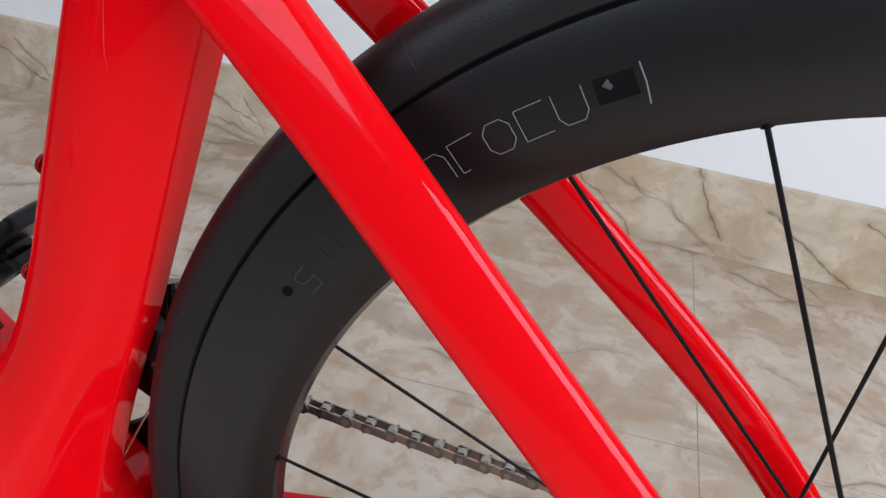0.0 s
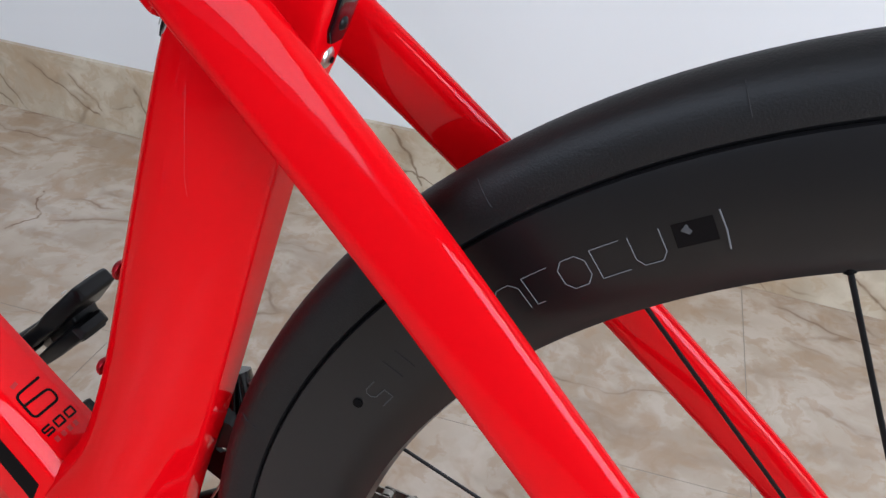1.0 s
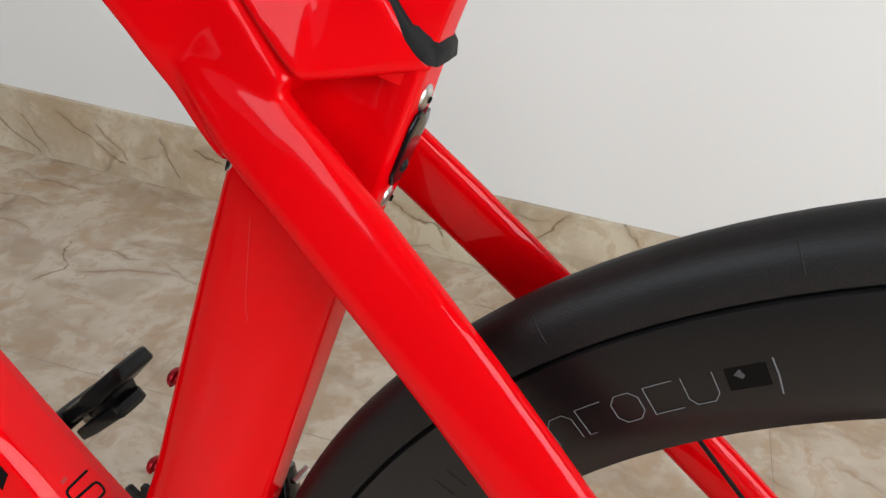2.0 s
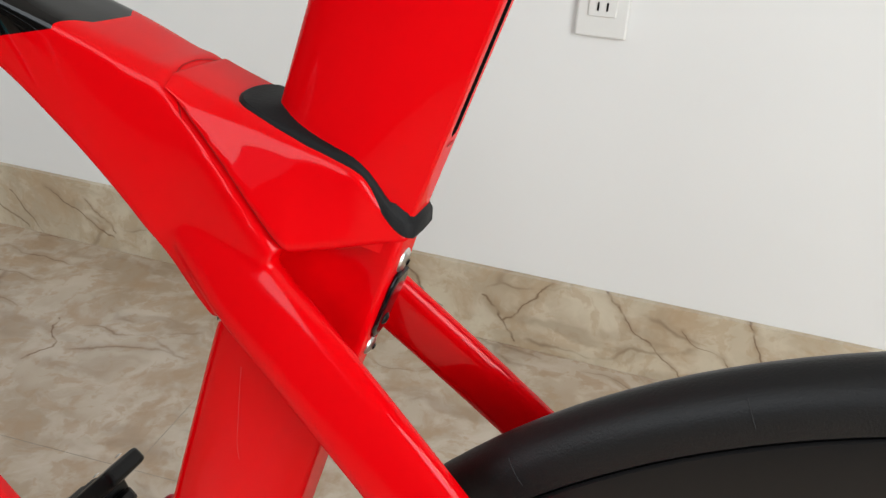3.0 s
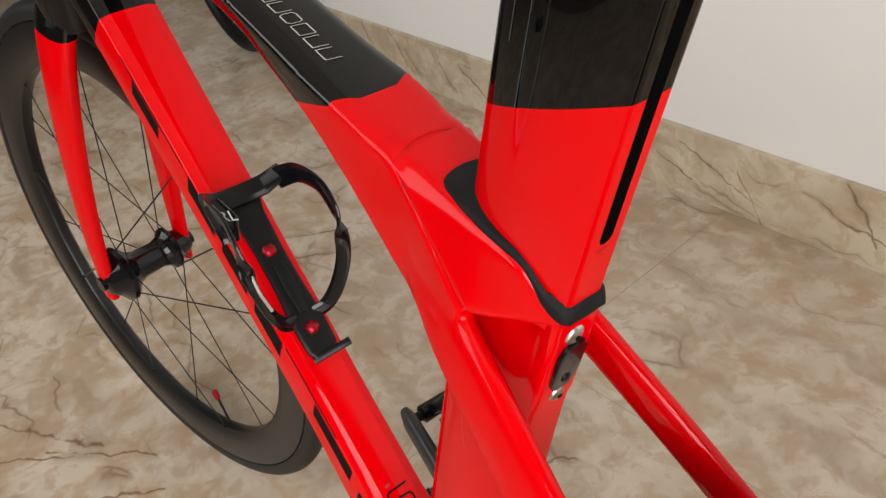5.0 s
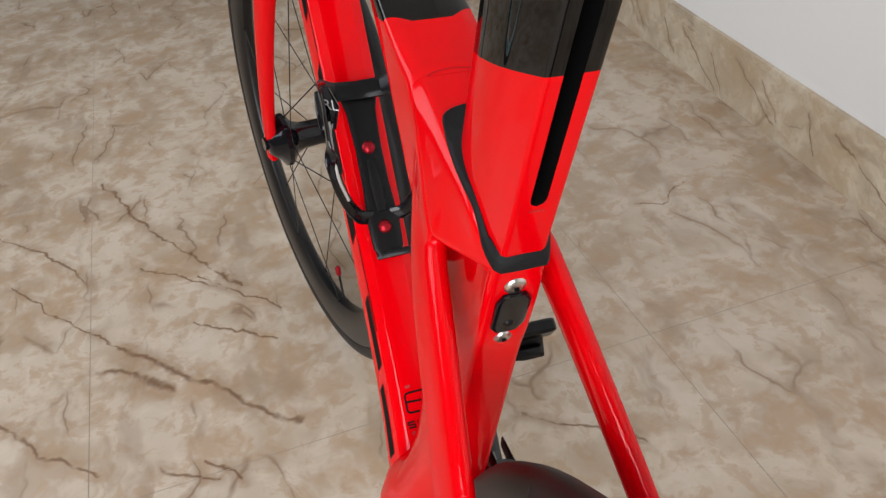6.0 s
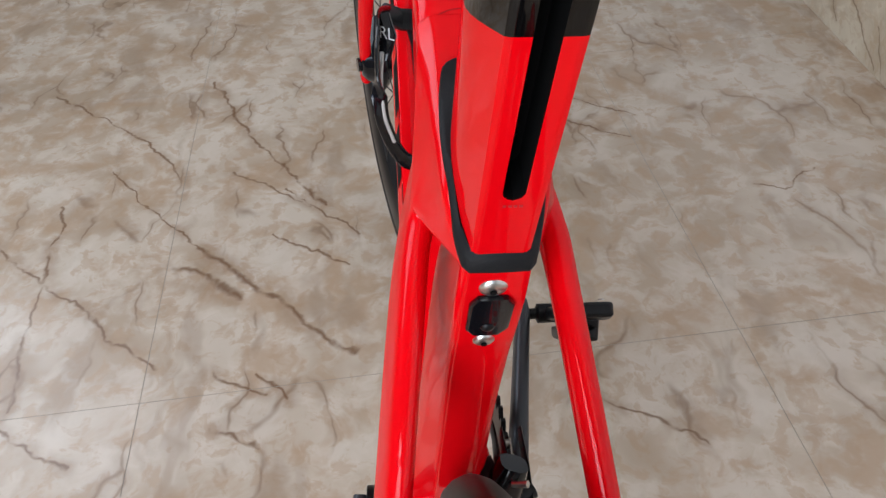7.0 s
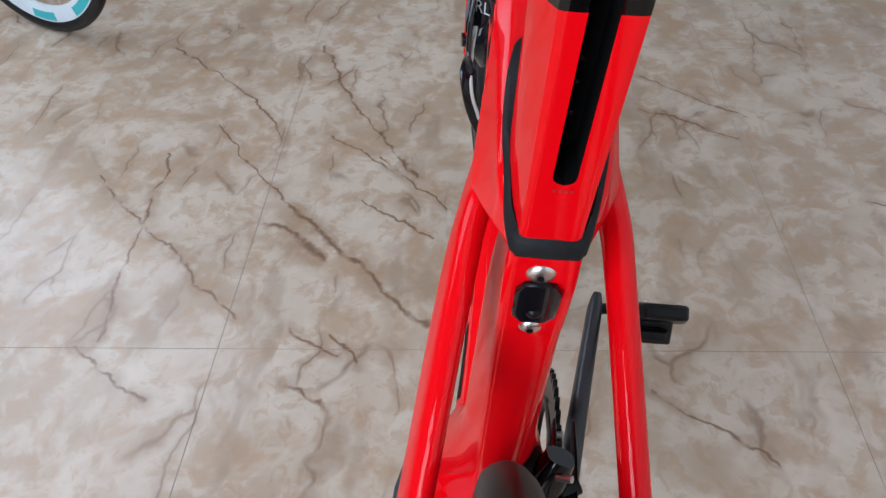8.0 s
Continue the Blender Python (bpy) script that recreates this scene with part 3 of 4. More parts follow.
def printed(text, at, right, up, size, mat, parent, name, tree=None, toward=None, label=""):
    """Short flat lettering, laid on a surface."""
    cu = bpy.data.curves.new(name, "FONT")
    cu.body, cu.size, cu.align_x, cu.align_y = text, size, "CENTER", "CENTER"
    tmp = bpy.data.objects.new("lettering", cu)
    scene.collection.objects.link(tmp)
    me = bpy.data.meshes.new_from_object(tmp.evaluated_get(bpy.context.evaluated_depsgraph_get()))
    bpy.data.objects.remove(tmp)
    r, u = Vector(right).normalized(), Vector(up).normalized()
    n = r.cross(u)
    o = Vector(at)
    for v in me.vertices:
        q = o + r * v.co.x + u * v.co.y
        if tree is not None:
            hit = tree.ray_cast(q + n * 0.05, -n)
            if hit[0] is not None:
                q = hit[0] + n * 0.0004
        v.co = q
    me.materials.append(mat)
    ob = new(name, me)
    ob.parent = parent
    if label:
        tagged(ob, label)
    return ob


# pale line painted on the seat tube as a thin reflection
pen(round_path([(-0.3228, 0.600), (-0.3240, 0.580), (-0.3250, 0.563), (-0.3240, 0.556)]), (0, -0.02, 0), (1, 0, 0), (0, 0, 1), 0.00016, GLINT_LINE, seat_tube, seat_tree, (0, 1, 0), "scratch_and_glint", "pale line painted as a thin reflection")
pen(round_path([(-0.3385, -0.0218), (-0.3435, -0.0175), (-0.3462, -0.0095), (-0.3465, 0.0), (-0.3455, 0.0090), (-0.3420, 0.0170)]), (0, 0, 0.75), (1, 0, 0), (0, 1, 0), 0.0005, RED_DARK, top_tube, top_tree, (0, 0, -1), "panel_gap", "thin dark gap line between panels")
# squared number on the upper face, reading across the tube: a six, then 500, then a faint row
FACE = on_down(-0.4446, -0.0008, 0.0)
ink = dict(right=(0, 1, 0), up=DS, parent=down_tube, tree=down_tree, toward=-DN)
pen(round_path([(0.0080, 0.0005), (-0.0090, 0.0), (-0.0092, -0.0150), (0.0082, -0.0150), (0.0082, -0.0072), (-0.0088, -0.0066)]), FACE, width=0.0015, mat=DARK_PRINT, label="dark printed number six", **ink)
for k, zero in enumerate((False, True, True)):
    x, y, a, b = -0.0080 + 0.0078 * k, -0.0240, 0.0026, 0.0021
    path = [(x, y + b), (x - a, y + b), (x - a, y - b), (x + a, y - b), (x + a, y + b), (x, y + b)] if zero else [(x + a, y + b), (x - a, y + b), (x - a, y), (x + a, y), (x + a, y - b), (x - a, y - b)]
    pen(path, FACE, width=0.0013, mat=DARK_PRINT, label="dark printed digit", **ink)
for k in range(4):
    x = -0.0075 + 0.0045 * k
    pen([(x, -0.0290), (x, -0.0320)], FACE, width=0.0026, mat=RED_DIM, name="printed_bar", **ink)
pen([(-0.0075, 0.0045), (-0.0035, 0.0052)], FACE, width=0.0022, mat=RED_DIM, name="printed_bar", **ink)
# dark blocks and outlines of the big mark along its left side: x from, x to, depth from, depth to
for xa, xb, na, nb in ((-0.631, -0.603, -0.004, -0.021), (-0.595, -0.569, -0.004, -0.022), (-0.561, -0.534, -0.005, -0.026), (-0.500, -0.462, -0.007, -0.022), (-0.690, -0.662, -0.006, -0.022),
                       (-0.704, -0.637, -0.0036, -0.0052), (-0.531, -0.480, -0.0036, -0.0052), (-0.601, -0.563, -0.0036, -0.0050), (-0.452, -0.415, -0.012, -0.028)):
    bm = bmesh.new()
    gv = []
    for i in range(5):
        line = []
        for j in range(9):
            n = na + 0.68 * (nb - na) * i / 4
            x = xa + (xb - xa) * j / 8 - 0.35 * (n - na)
            q = on_down(x, -0.1, n)
            hit = down_tree.ray_cast(q, Vector((0, 1, 0)))
            line.append(bm.verts.new((hit[0] if hit[0] is not None else q) + Vector((0, -0.0004, 0))))
        gv.append(line)
    for i in range(4):
        for j in range(8):
            bm.faces.new((gv[i][j], gv[i][j + 1], gv[i + 1][j + 1], gv[i + 1][j]))
    part("printed_block", bm, DARK_PRINT, down_tube)

# seat mast with a slot in its back
FOOT = Vector((-0.2628, 0, 0.6560))


def mast_ring(s, groove):
    flare = 0.024 * max(0, s - 0.02)  # the chord grows upwards
    return kamm(FOOT + UPV * s - FWD * flare, FWD, 0.0598 + flare, 0.0098, 0.0142, 0.45, groove or 0.0003, 0.014 if groove else 0.0)


bm = loft([mast_ring(0, 0), mast_ring(0.02, 0), mast_ring(0.0464, 0), mast_ring(0.0466, 0.0004), mast_ring(0.0470, 0.0015), mast_ring(0.0478, 0.0025), mast_ring(0.0490, 0.0031)] + [mast_ring(s, 0.0033) for s in (0.0505, 0.06, 0.07, 0.1, 0.14, 0.19, 0.24, 0.30)])
cut_paint(bm, (-0.2990, 0, 0.7426), (-0.2307, 0, 0.973), 1)
# inner faces of the slot get their shade as near-black colour
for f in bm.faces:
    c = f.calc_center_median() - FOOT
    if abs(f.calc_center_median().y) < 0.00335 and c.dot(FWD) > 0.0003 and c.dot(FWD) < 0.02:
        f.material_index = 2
mast_tree = BVHTree.FromBMesh(bm)
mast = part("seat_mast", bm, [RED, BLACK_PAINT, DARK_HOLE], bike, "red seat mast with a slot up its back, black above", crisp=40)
for s in (0.060, 0.072, 0.081, 0.093):
    part("slot_screw", dome(FOOT + UPV * s + FWD * 0.0138, -FWD, 0.0022, 0.0015, 12), PLASTIC, mast, "small dark screw inside the slot")
strip([FOOT + UPV * s + FWD * 0.038 + Vector((0, -0.03, 0)) for s in (0.085, 0.12, 0.16)], 0.00025, GREY_FAINT, mast, "scratch_and_glint", "fine grey scratch in the paint", mast_tree)
strip([FOOT + UPV * s + FWD * 0.046 + Vector((0, -0.03, 0)) for s in (0.105, 0.115, 0.125)], 0.00025, GREY_FAINT, mast, "scratch_and_glint", "fine grey scratch in the paint", mast_tree)
for k in range(4):
    strip([FOOT + UPV * 0.038 + Vector((0.02, y, 0)) for y in (-0.0026 + 0.0016 * k, -0.0020 + 0.0016 * k, -0.0016 + 0.0016 * k)], 0.0012, RED_DIM, mast, "printed_bar", tree=mast_tree, toward=FWD)


# rubber gasket round the mast foot
def gasket_z(x):
    return sum(float(np.interp(x + d, [-0.335, -0.3226, -0.302, -0.2850, -0.2760, -0.2685, -0.2625, -0.2560], [0.7108, 0.7066, 0.6996, 0.6942, 0.6912, 0.6828, 0.6728, 0.6708])) for d in (-0.004, -0.002, 0.0, 0.002, 0.004)) / 5


half = [(-0.2583, 0.0), (-0.2586, 0.0086), (-0.2603, 0.0103), (-0.2670, 0.0128), (-0.2780, 0.0144), (-0.2880, 0.0150), (-0.2980, 0.0150), (-0.3080, 0.0140), (-0.3145, 0.0108), (-0.3168, 0.0)]
outer = [(-0.2566, 0.0), (-0.2569, 0.0098), (-0.2593, 0.0120), (-0.2664, 0.0144), (-0.2776, 0.0162), (-0.2880, 0.0169), (-0.2985, 0.0168), (-0.3110, 0.0158), (-0.3215, 0.0126), (-0.3250, 0.0)]
rings = []
both = [(*i, *o_) for i, o_ in zip(half, outer)]
both = both[:3] + [tuple(q) for q in smooth_line(both[2:] + [(i[0], -i[1], o_[0], -o_[1]) for i, o_ in reversed(list(zip(half, outer))[2:-1])], 4)[1:-1]] + [(a_, -b_, c_, -d_) for a_, b_, c_, d_ in reversed(both[1:3])]
line = [((a_, b_), (c_, d_)) for a_, b_, c_, d_ in both]
for (ix, iy), (ox, oy) in line:
    zi, zo = gasket_z(ix), gasket_z(ox)
    rise = 0.0022 if ix > -0.264 else 0.0006
    cx_, cy_ = ix + 0.35 * (-0.288 - ix), iy * 0.65
    rings.append([(ox, oy, zo - 0.006), (ox, oy, zo - 0.0012), (ox * 0.8 + ix * 0.2, oy * 0.8 + iy * 0.2, zo - 0.0004), (ix, iy, zi + rise), (cx_, cy_, zi + rise), (cx_, cy_, zi - 0.006)])
part("gasket", loft(rings, closed=True), RUBBER, bike, "black rubber gasket round the mast foot")
for at, r in (((-0.2632, -0.0004, 0.6519), 0.0050), ((-0.2752, 0, 0.6132), 0.0043)):
    a = Vector(at)
    bolt = part("bolt", dome(a + FWD * 0.0006, -FWD, r, 0.0019, 24), STEEL, bike, "polished steel bolt head")
    part("bolt_socket", disc(a - FWD * 0.0013, -FWD, 0.0013, 0.0005, 6), DARK_HOLE, bolt)
# flat black plate gives the dark inside of the recess between the bolts
bm = sweep([Vector((-0.2640, 0, 0.6470)), Vector((-0.2652, 0, 0.6428)), Vector((-0.2716, 0, 0.6245)), Vector((-0.2730, 0, 0.6200))], [0.0054, 0.0080, 0.0080, 0.0050], 0.0012, (0, 1, 0), 20, 5)
part("clamp_window", bm, PLASTIC_GLOSS, bike, "glossy black plate standing in for the dark recess between the bolts")
part("clamp_screw", dome(Vector((-0.2706, 0, 0.6265)), -FWD, 0.0030, 0.0022, 12), PLASTIC, bike)
for at in ((-0.3775, 0, 0.5005), (-0.3950, 0, 0.4405)):
    a = Vector(at)
    bm = disc(a - FWD * 0.012, FWD, 0.0030, 0.010, 16)
    dome(a - FWD * 0.003, FWD, 0.0052, 0.004, 16, bm=bm)
    part("bottle_boss_screw", bm, ANODISED, bike, "red anodised screw")


# ---- wheels ----
def wheel(name, m, spokes, offset, parent, label, rim_half, rim_mat=CARBON, rim_label="satin black carbon rim", spoke_mat=PLASTIC):
    w = new(name)
    w.empty_display_size = 0.05
    w.parent = parent
    ty = [(0.3080, -0.0085), (0.3124, -0.0106), (0.3132, -0.0122), (0.3180, -0.0131), (0.3240, -0.0128), (0.3285, -0.0110), (0.3322, -0.0070), (0.3341, -0.0024), (0.3345, 0.0), (0.3341, 0.0024), (0.3322, 0.0070), (0.3285, 0.0110),
          (0.3240, 0.0128), (0.3180, 0.0131), (0.3132, 0.0122), (0.3124, 0.0106), (0.3080, 0.0085)]
    tyre = part("tyre", revolve(ty, (0, 0, 0), 180), TYRE, w, "black road tyre")
    prof = [(r, -y) for r, y in rim_half] + list(reversed(rim_half[:-1]))
    rim = part("rim", revolve(prof, (0, 0, 0), 180), rim_mat, w, rim_label)
    r_in = rim_half[-1][0]
    hub = revolve([(0.0, -0.062), (0.014, -0.061), (0.021, -0.056), (0.025, -0.048), (0.036, -0.041), (0.037, -0.035), (0.033, -0.030), (0.024, -0.024), (0.019, -0.012), (0.018, 0.014), (0.021, 0.024),
                   (0.028, 0.030), (0.029, 0.035), (0.022, 0.040), (0.018, 0.052), (0.013, 0.060), (0.0, 0.061)], (0, 0, 0), 32)
    part("hub", hub, PLASTIC_GLOSS, w, "glossy black hub")
    for i in range(spokes):
        s = -1 if i % 2 == 0 else 1
        a = radians(offset + 360 / spokes * i)
        tilt = radians(66) * (1 if (i // 2 + i) % 2 == 0 else -1)
        p0 = Vector((math.sin(a) * (r_in + 0.003), s * 0.0058, math.cos(a) * (r_in + 0.003)))
        p1 = Vector((math.sin(a + tilt) * 0.027, s * 0.035, math.cos(a + tilt) * 0.027))
        d = (p1 - p0).normalized()
        part("spoke", sweep([p0, p1], 0.0007, 0.0010, (0, 1, 0), 8), spoke_mat, w)
        part("nipple", disc(p0 - d * 0.0028, d, 0.0022, 0.0040, 12), DARK_HOLE, w)
    w.matrix_local = m
    tagged(w, label)
    return w, tyre, rim


RIM = [(0.3112, 0.0090), (0.3116, 0.0112), (0.3109, 0.0123), (0.3085, 0.0127), (0.3020, 0.0131), (0.2930, 0.0137), (0.2800, 0.0132), (0.2695, 0.0110), (0.2628, 0.0070), (0.2604, 0.0)]
rear, rear_tyre, rear_rim = wheel("rear_wheel", Matrix.Translation(AXLE), 24, -21.2, bike, "rear wheel with deep black rim", RIM)
steer = Matrix.Rotation(radians(11.0), 4, "Z")
front, _, _ = wheel("front_wheel", Matrix.Translation((-1.0325, 0.005, 0.3345)) @ steer, 18, 5, bike, "front wheel turned a little to its left", RIM)


def on_rim(r, deg, y=None, lift=0.0003):
    """A place on the near face of the rear rim, in the wheel's own space."""
    yy = float(np.interp(r, [q[0] for q in reversed(RIM)], [q[1] for q in reversed(RIM)])) + lift if y is None else y
    a = radians(deg)
    return Vector((math.sin(a) * r, -yy, math.cos(a) * r))


def rim_strip(points, width, mat, name="printed_mark"):
    q = [on_rim(r, d) for r, d in points]
    n = Vector((0, -1, 0))
    part(name, sweep(q, width / 2, 0.00012, (q[-1] - q[0]).cross(n), 6), mat, rear)


# plain shapes for the row of thin outlined marks: strokes in unit cells
MARKS = [[[(0, 0), (0, 0.75), (0.2, 1), (0.8, 1), (1, 0.75), (1, 0)]], [[(0, 0), (1, 0), (1, 1), (0, 1)]],
         [[(0.25, 0), (0.75, 0), (1, 0.25), (1, 0.75), (0.75, 1), (0.25, 1), (0, 0.75), (0, 0.25), (0.25, 0)]],
         [[(0.0, 0), (1, 0), (1, 1), (0.7, 1)]], [[(0, 1), (0, 0.25), (0.25, 0), (0.75, 0), (1, 0.25), (1, 1)]]]
# a row of thin outlined marks on the rim, a dark square badge and its bracket line
for k, strokes in enumerate(MARKS):
    for path in strokes:
        q = [(0.2925 - 0.0113 * v, -31.75 - 2.62 * (k + 0.78 * u)) for u, v in path]
        for (ra, da), (rb_, db) in zip(q, q[1:]):
            rim_strip([(ra, da), ((ra + rb_) / 2, (da + db) / 2), (rb_, db)], 0.00042, GREY_PRINT)
rim_strip([(0.2882, -31.0), (0.2882, -28.4)], 0.0085, DARK_PRINT, "printed_block")
rim_strip([(0.2905, -30.3), (0.2862, -29.6)], 0.0030, GREY_FAINT)
rim_strip([(0.2938, -27.95), (0.2870, -27.85), (0.2797, -27.93)], 0.0006, GREY_PRINT)
part("valve_hole", disc(on_rim(0.2901, -60.7, lift=0.0002), (0, -1, 0), 0.0022, 0.0004, 16), DARK_HOLE, rear, "small dark hole in the rim")
FIVE = ((1, 1), (0, 1), (0, 0.55), (0.8, 0.52), (1, 0.35), (1, 0.12), (0.8, 0), (0, 0))
for (u0, v0), (u1, v1) in zip(FIVE, FIVE[1:]):
    a, b = (0.2815 + 0.0098 * (1 - v0), -57.7 - 1.5 * u0), (0.2815 + 0.0098 * (1 - v1), -57.7 - 1.5 * u1)
    rim_strip([a, ((a[0] + b[0]) / 2, (a[1] + b[1]) / 2), b], 0.0005, GREY_FAINT, "number_stroke")
for k in range(2):
    rim_strip([(0.2950, -55.6 + 1.6 * k), (0.2850, -55.4 + 1.6 * k)], 0.0008, MOULD)
# fine mould lines across the tyre wall
for deg in (-25.2, -40.6, -70, -10):
    q = [Vector((math.sin(radians(deg)) * r, -y - 0.0001, math.cos(radians(deg)) * r)) for r, y in ((0.3180, 0.0126), (0.3220, 0.0130), (0.3262, 0.0121), (0.3300, 0.0099))]
    part("mould_line", sweep(q, 0.00022, 0.00022, (0, 1, 0), 6), MOULD, rear)

# fork, with its crown, and head tube
H0 = Vector((-1.0325, 0.005, 0.3345))
st3 = steer.to_3x3()
for s in (-1, 1):
    pts = [H0 + st3 @ Vector(q) for q in ((-0.006, s * 0.055, -0.024), (0.008, s * 0.055, 0.06), (0.033, s * 0.052, 0.16), (0.061, s * 0.046, 0.255), (0.076, s * 0.037, 0.315), (0.084, s * 0.022, 0.352))]
    ln = [tuple(q) for q in smooth_line([tuple(q) for q in pts], 4)]
    n = len(ln) - 1
    bm = sweep(ln, [0.0062 + 0.0085 * i / n for i in range(n + 1)], [0.012 + 0.020 * i / n for i in range(n + 1)], st3 @ Vector((0, 1, 0)), 18, 2.5)
    c = H0 + st3 @ Vector((0.078, 0, 0.322))
    cut_paint(bm, c, (0.284, 0, 0.959), 1)
    part("fork_blade", bm, [RED, BLACK_PAINT], bike, "red fork blade, black at the crown")
    part("axle_nut", disc(H0 + st3 @ Vector((0, s * 0.056, 0)), st3 @ Vector((0, s, 0)), 0.009, 0.010, 20), PLASTIC_GLOSS, bike)
bm = sweep([H0 + Vector((0.082, 0, 0.33)), H0 + Vector((0.110, -0.004, 0.42)), H0 + Vector((0.134, -0.004, 0.50))], 0.027, 0.036, (0, 1, 0), 24, 2.4)
part("head_tube", bm, BLACK_PAINT, bike, "black head tube")

vd = Vector((0.285, 0, -0.958))
valve = part("valve", sweep([vd * 0.262, vd * 0.21], 0.0018, 0.0018, (0, 1, 0), 10), PLASTIC, front, "valve stem with a red cap")
part("valve_cap", sweep([vd * 0.219, vd * 0.216, vd * 0.206, vd * 0.204], [0.003, 0.0042, 0.0042, 0.002], [0.003, 0.0042, 0.0042, 0.002], (0, 1, 0), 12), ANODISED, valve, "red cap")

# crankset
BB = Vector((-0.405, 0, 0.268))
RC = Vector((-0.569, 0.088, 0.3210))
LC = Vector((-0.253, -0.076, 0.2010))
TEETH = 50
bm = bmesh.new()
R0 = TEETH * 0.0127 / (2 * math.pi)
ring_o = [((R0 + (0.0035 if i % 4 in (1, 2) else -0.003)) * math.cos(2 * math.pi * i / (TEETH * 4)), (R0 + (0.0035 if i % 4 in (1, 2) else -0.003)) * math.sin(2 * math.pi * i / (TEETH * 4))) for i in range(TEETH * 4)]
ring_i = [(0.078 * math.cos(2 * math.pi * i / (TEETH * 4)), 0.078 * math.sin(2 * math.pi * i / (TEETH * 4))) for i in range(TEETH * 4)]
faces = [[bm.verts.new((BB.x + x, y, BB.z + z)) for x, z in r] for r, y in ((ring_i, 0.0435), (ring_o, 0.0435), (ring_o, 0.0470), (ring_i, 0.0470))]
for a, b in zip(faces, faces[1:] + faces[:1]):
    for i in range(TEETH * 4):
        j = (i + 1) % (TEETH * 4)
        bm.faces.new((a[i], a[j], b[j], b[i]))
crank = new("crankset")
crank.parent = bike
tagged(crank, "black crankset with one toothed ring")
part("chainring", bm, PLASTIC, crank, "black toothed chainring")
for k in range(4):
    a = radians(45 + 90 * k)
    d = Vector((math.cos(a), 0, math.sin(a)))
    part("spider_arm", sweep([BB + Vector((0, 0.052, 0)) + d * 0.01, BB + Vector((0, 0.050, 0)) + d * 0.055, BB + Vector((0, 0.046, 0)) + d * 0.082], 0.005, [0.016, 0.010, 0.008], (0, 1, 0), 12, 2.6), PLASTIC, crank)
for c, y in ((RC, 0.062), (LC, -0.062)):
    a = Vector((BB.x, y, BB.z))
    part("crank_arm", sweep([a - (c - a).normalized() * 0.018, a, a.lerp(c, 0.5), c, c + (c - a).normalized() * 0.013], [0.006, 0.009, 0.0075, 0.0065, 0.004], [0.012, 0.019, 0.014, 0.0125, 0.007], (0, 1, 0), 18, 2.8), SATIN, crank, "dark grey crank arm")
    s = 1 if y > 0 else -1
    d = Vector((0.72, 0, 0.69)) if s > 0 else Vector((-0.72, 0, -0.69))
    up = Vector((-0.69, 0, 0.72)) if s > 0 else Vector((0.69, 0, -0.72))
    pedal = part("pedal", sweep([c + Vector((0, s * yy, 0)) for yy in (0.0, 0.012, 0.014, 0.058)], [0.005, 0.005, 0.009, 0.008], [0.005, 0.005, 0.009, 0.008], up, 16), PLASTIC, bike, "black clipless pedal")
    m = c + Vector((0, s * 0.045, 0)) + d * 0.030
    # upper plate, tapering to the toe; claw below
    part("pedal_plate", sweep([m + d * q + up * h for q, h in ((0.047, 0.004), (0.044, 0.004), (0.012, 0.001), (0.002, 0.0), (-0.046, 0.0), (-0.056, 0.002), (-0.060, 0.003))], [0.015, 0.018, 0.025, 0.026, 0.024, 0.017, 0.013], [0.004, 0.0065, 0.0075, 0.0062, 0.0062, 0.005, 0.003], (0, 1, 0), 24, 7), PLASTIC, pedal, bevel=0.0012)
    part("pedal_claw", sweep([m + d * q - up * 0.0170 + Vector((0, -s * 0.006, 0)) for q in (0.024, 0.021, -0.014, -0.034, -0.037)], [0.011, 0.015, 0.015, 0.012, 0.008], [0.003, 0.0058, 0.0058, 0.005, 0.003], (0, 1, 0), 24, 7), PLASTIC, pedal, bevel=0.0012)
    part("pedal_bridge", sweep([m + d * 0.004 + up * 0.002, m - d * 0.004 - up * 0.018], 0.014, 0.017, (0, 1, 0), 16, 6), PLASTIC, pedal)
    part("pedal_spring", sweep([m - d * 0.022 - up * 0.009 + Vector((0, q, 0)) for q in (-0.012, 0.012)], 0.006, 0.006, up, 12), CHAIN, pedal)
    for q in (-0.012, 0.012):
        part("pedal_screw", dome(m + d * 0.030 + up * 0.0115 + Vector((0, q, 0)), up, 0.0028, 0.0012, 10), STEEL, pedal)

# chain, upper and lower run
chain = new("chain")
chain.parent = bike
tagged(chain, "grey steel bicycle chain with pale rollers")


def link_mesh(outer_):
    bm = bmesh.new()
    w = 0.0030 if outer_ else 0.0021
    for s in (-1, 1):
        ring_ = []
        for k in range(12):
            a = 2 * math.pi * k / 12
            cx = 0.00635 if math.cos(a) > 0 else -0.00635
            pinch = 0.5 if abs(math.cos(a)) < 0.3 else 1
            ring_.append((cx + 0.0041 * math.cos(a), 0.0041 * math.sin(a) * pinch))
        loft([[(x, s * w, z) for x, z in ring_], [(x, s * (w + 0.0009), z) for x, z in ring_]], bm=bm)
    for f in bm.faces:
        f.material_index = 0 if outer_ else 1
    old = set(bm.faces)
    for x in (-0.00635, 0.00635):
        disc((x, -0.0019, 0), (0, 1, 0), 0.0037, 0.0038, 10, bm=bm)
        if outer_:
            disc((x, -0.0044, 0), (0, 1, 0), 0.0018, 0.0088, 8, bm=bm)
    for f in bm.faces:
        if f not in old:
            f.material_index = 1
    return bm


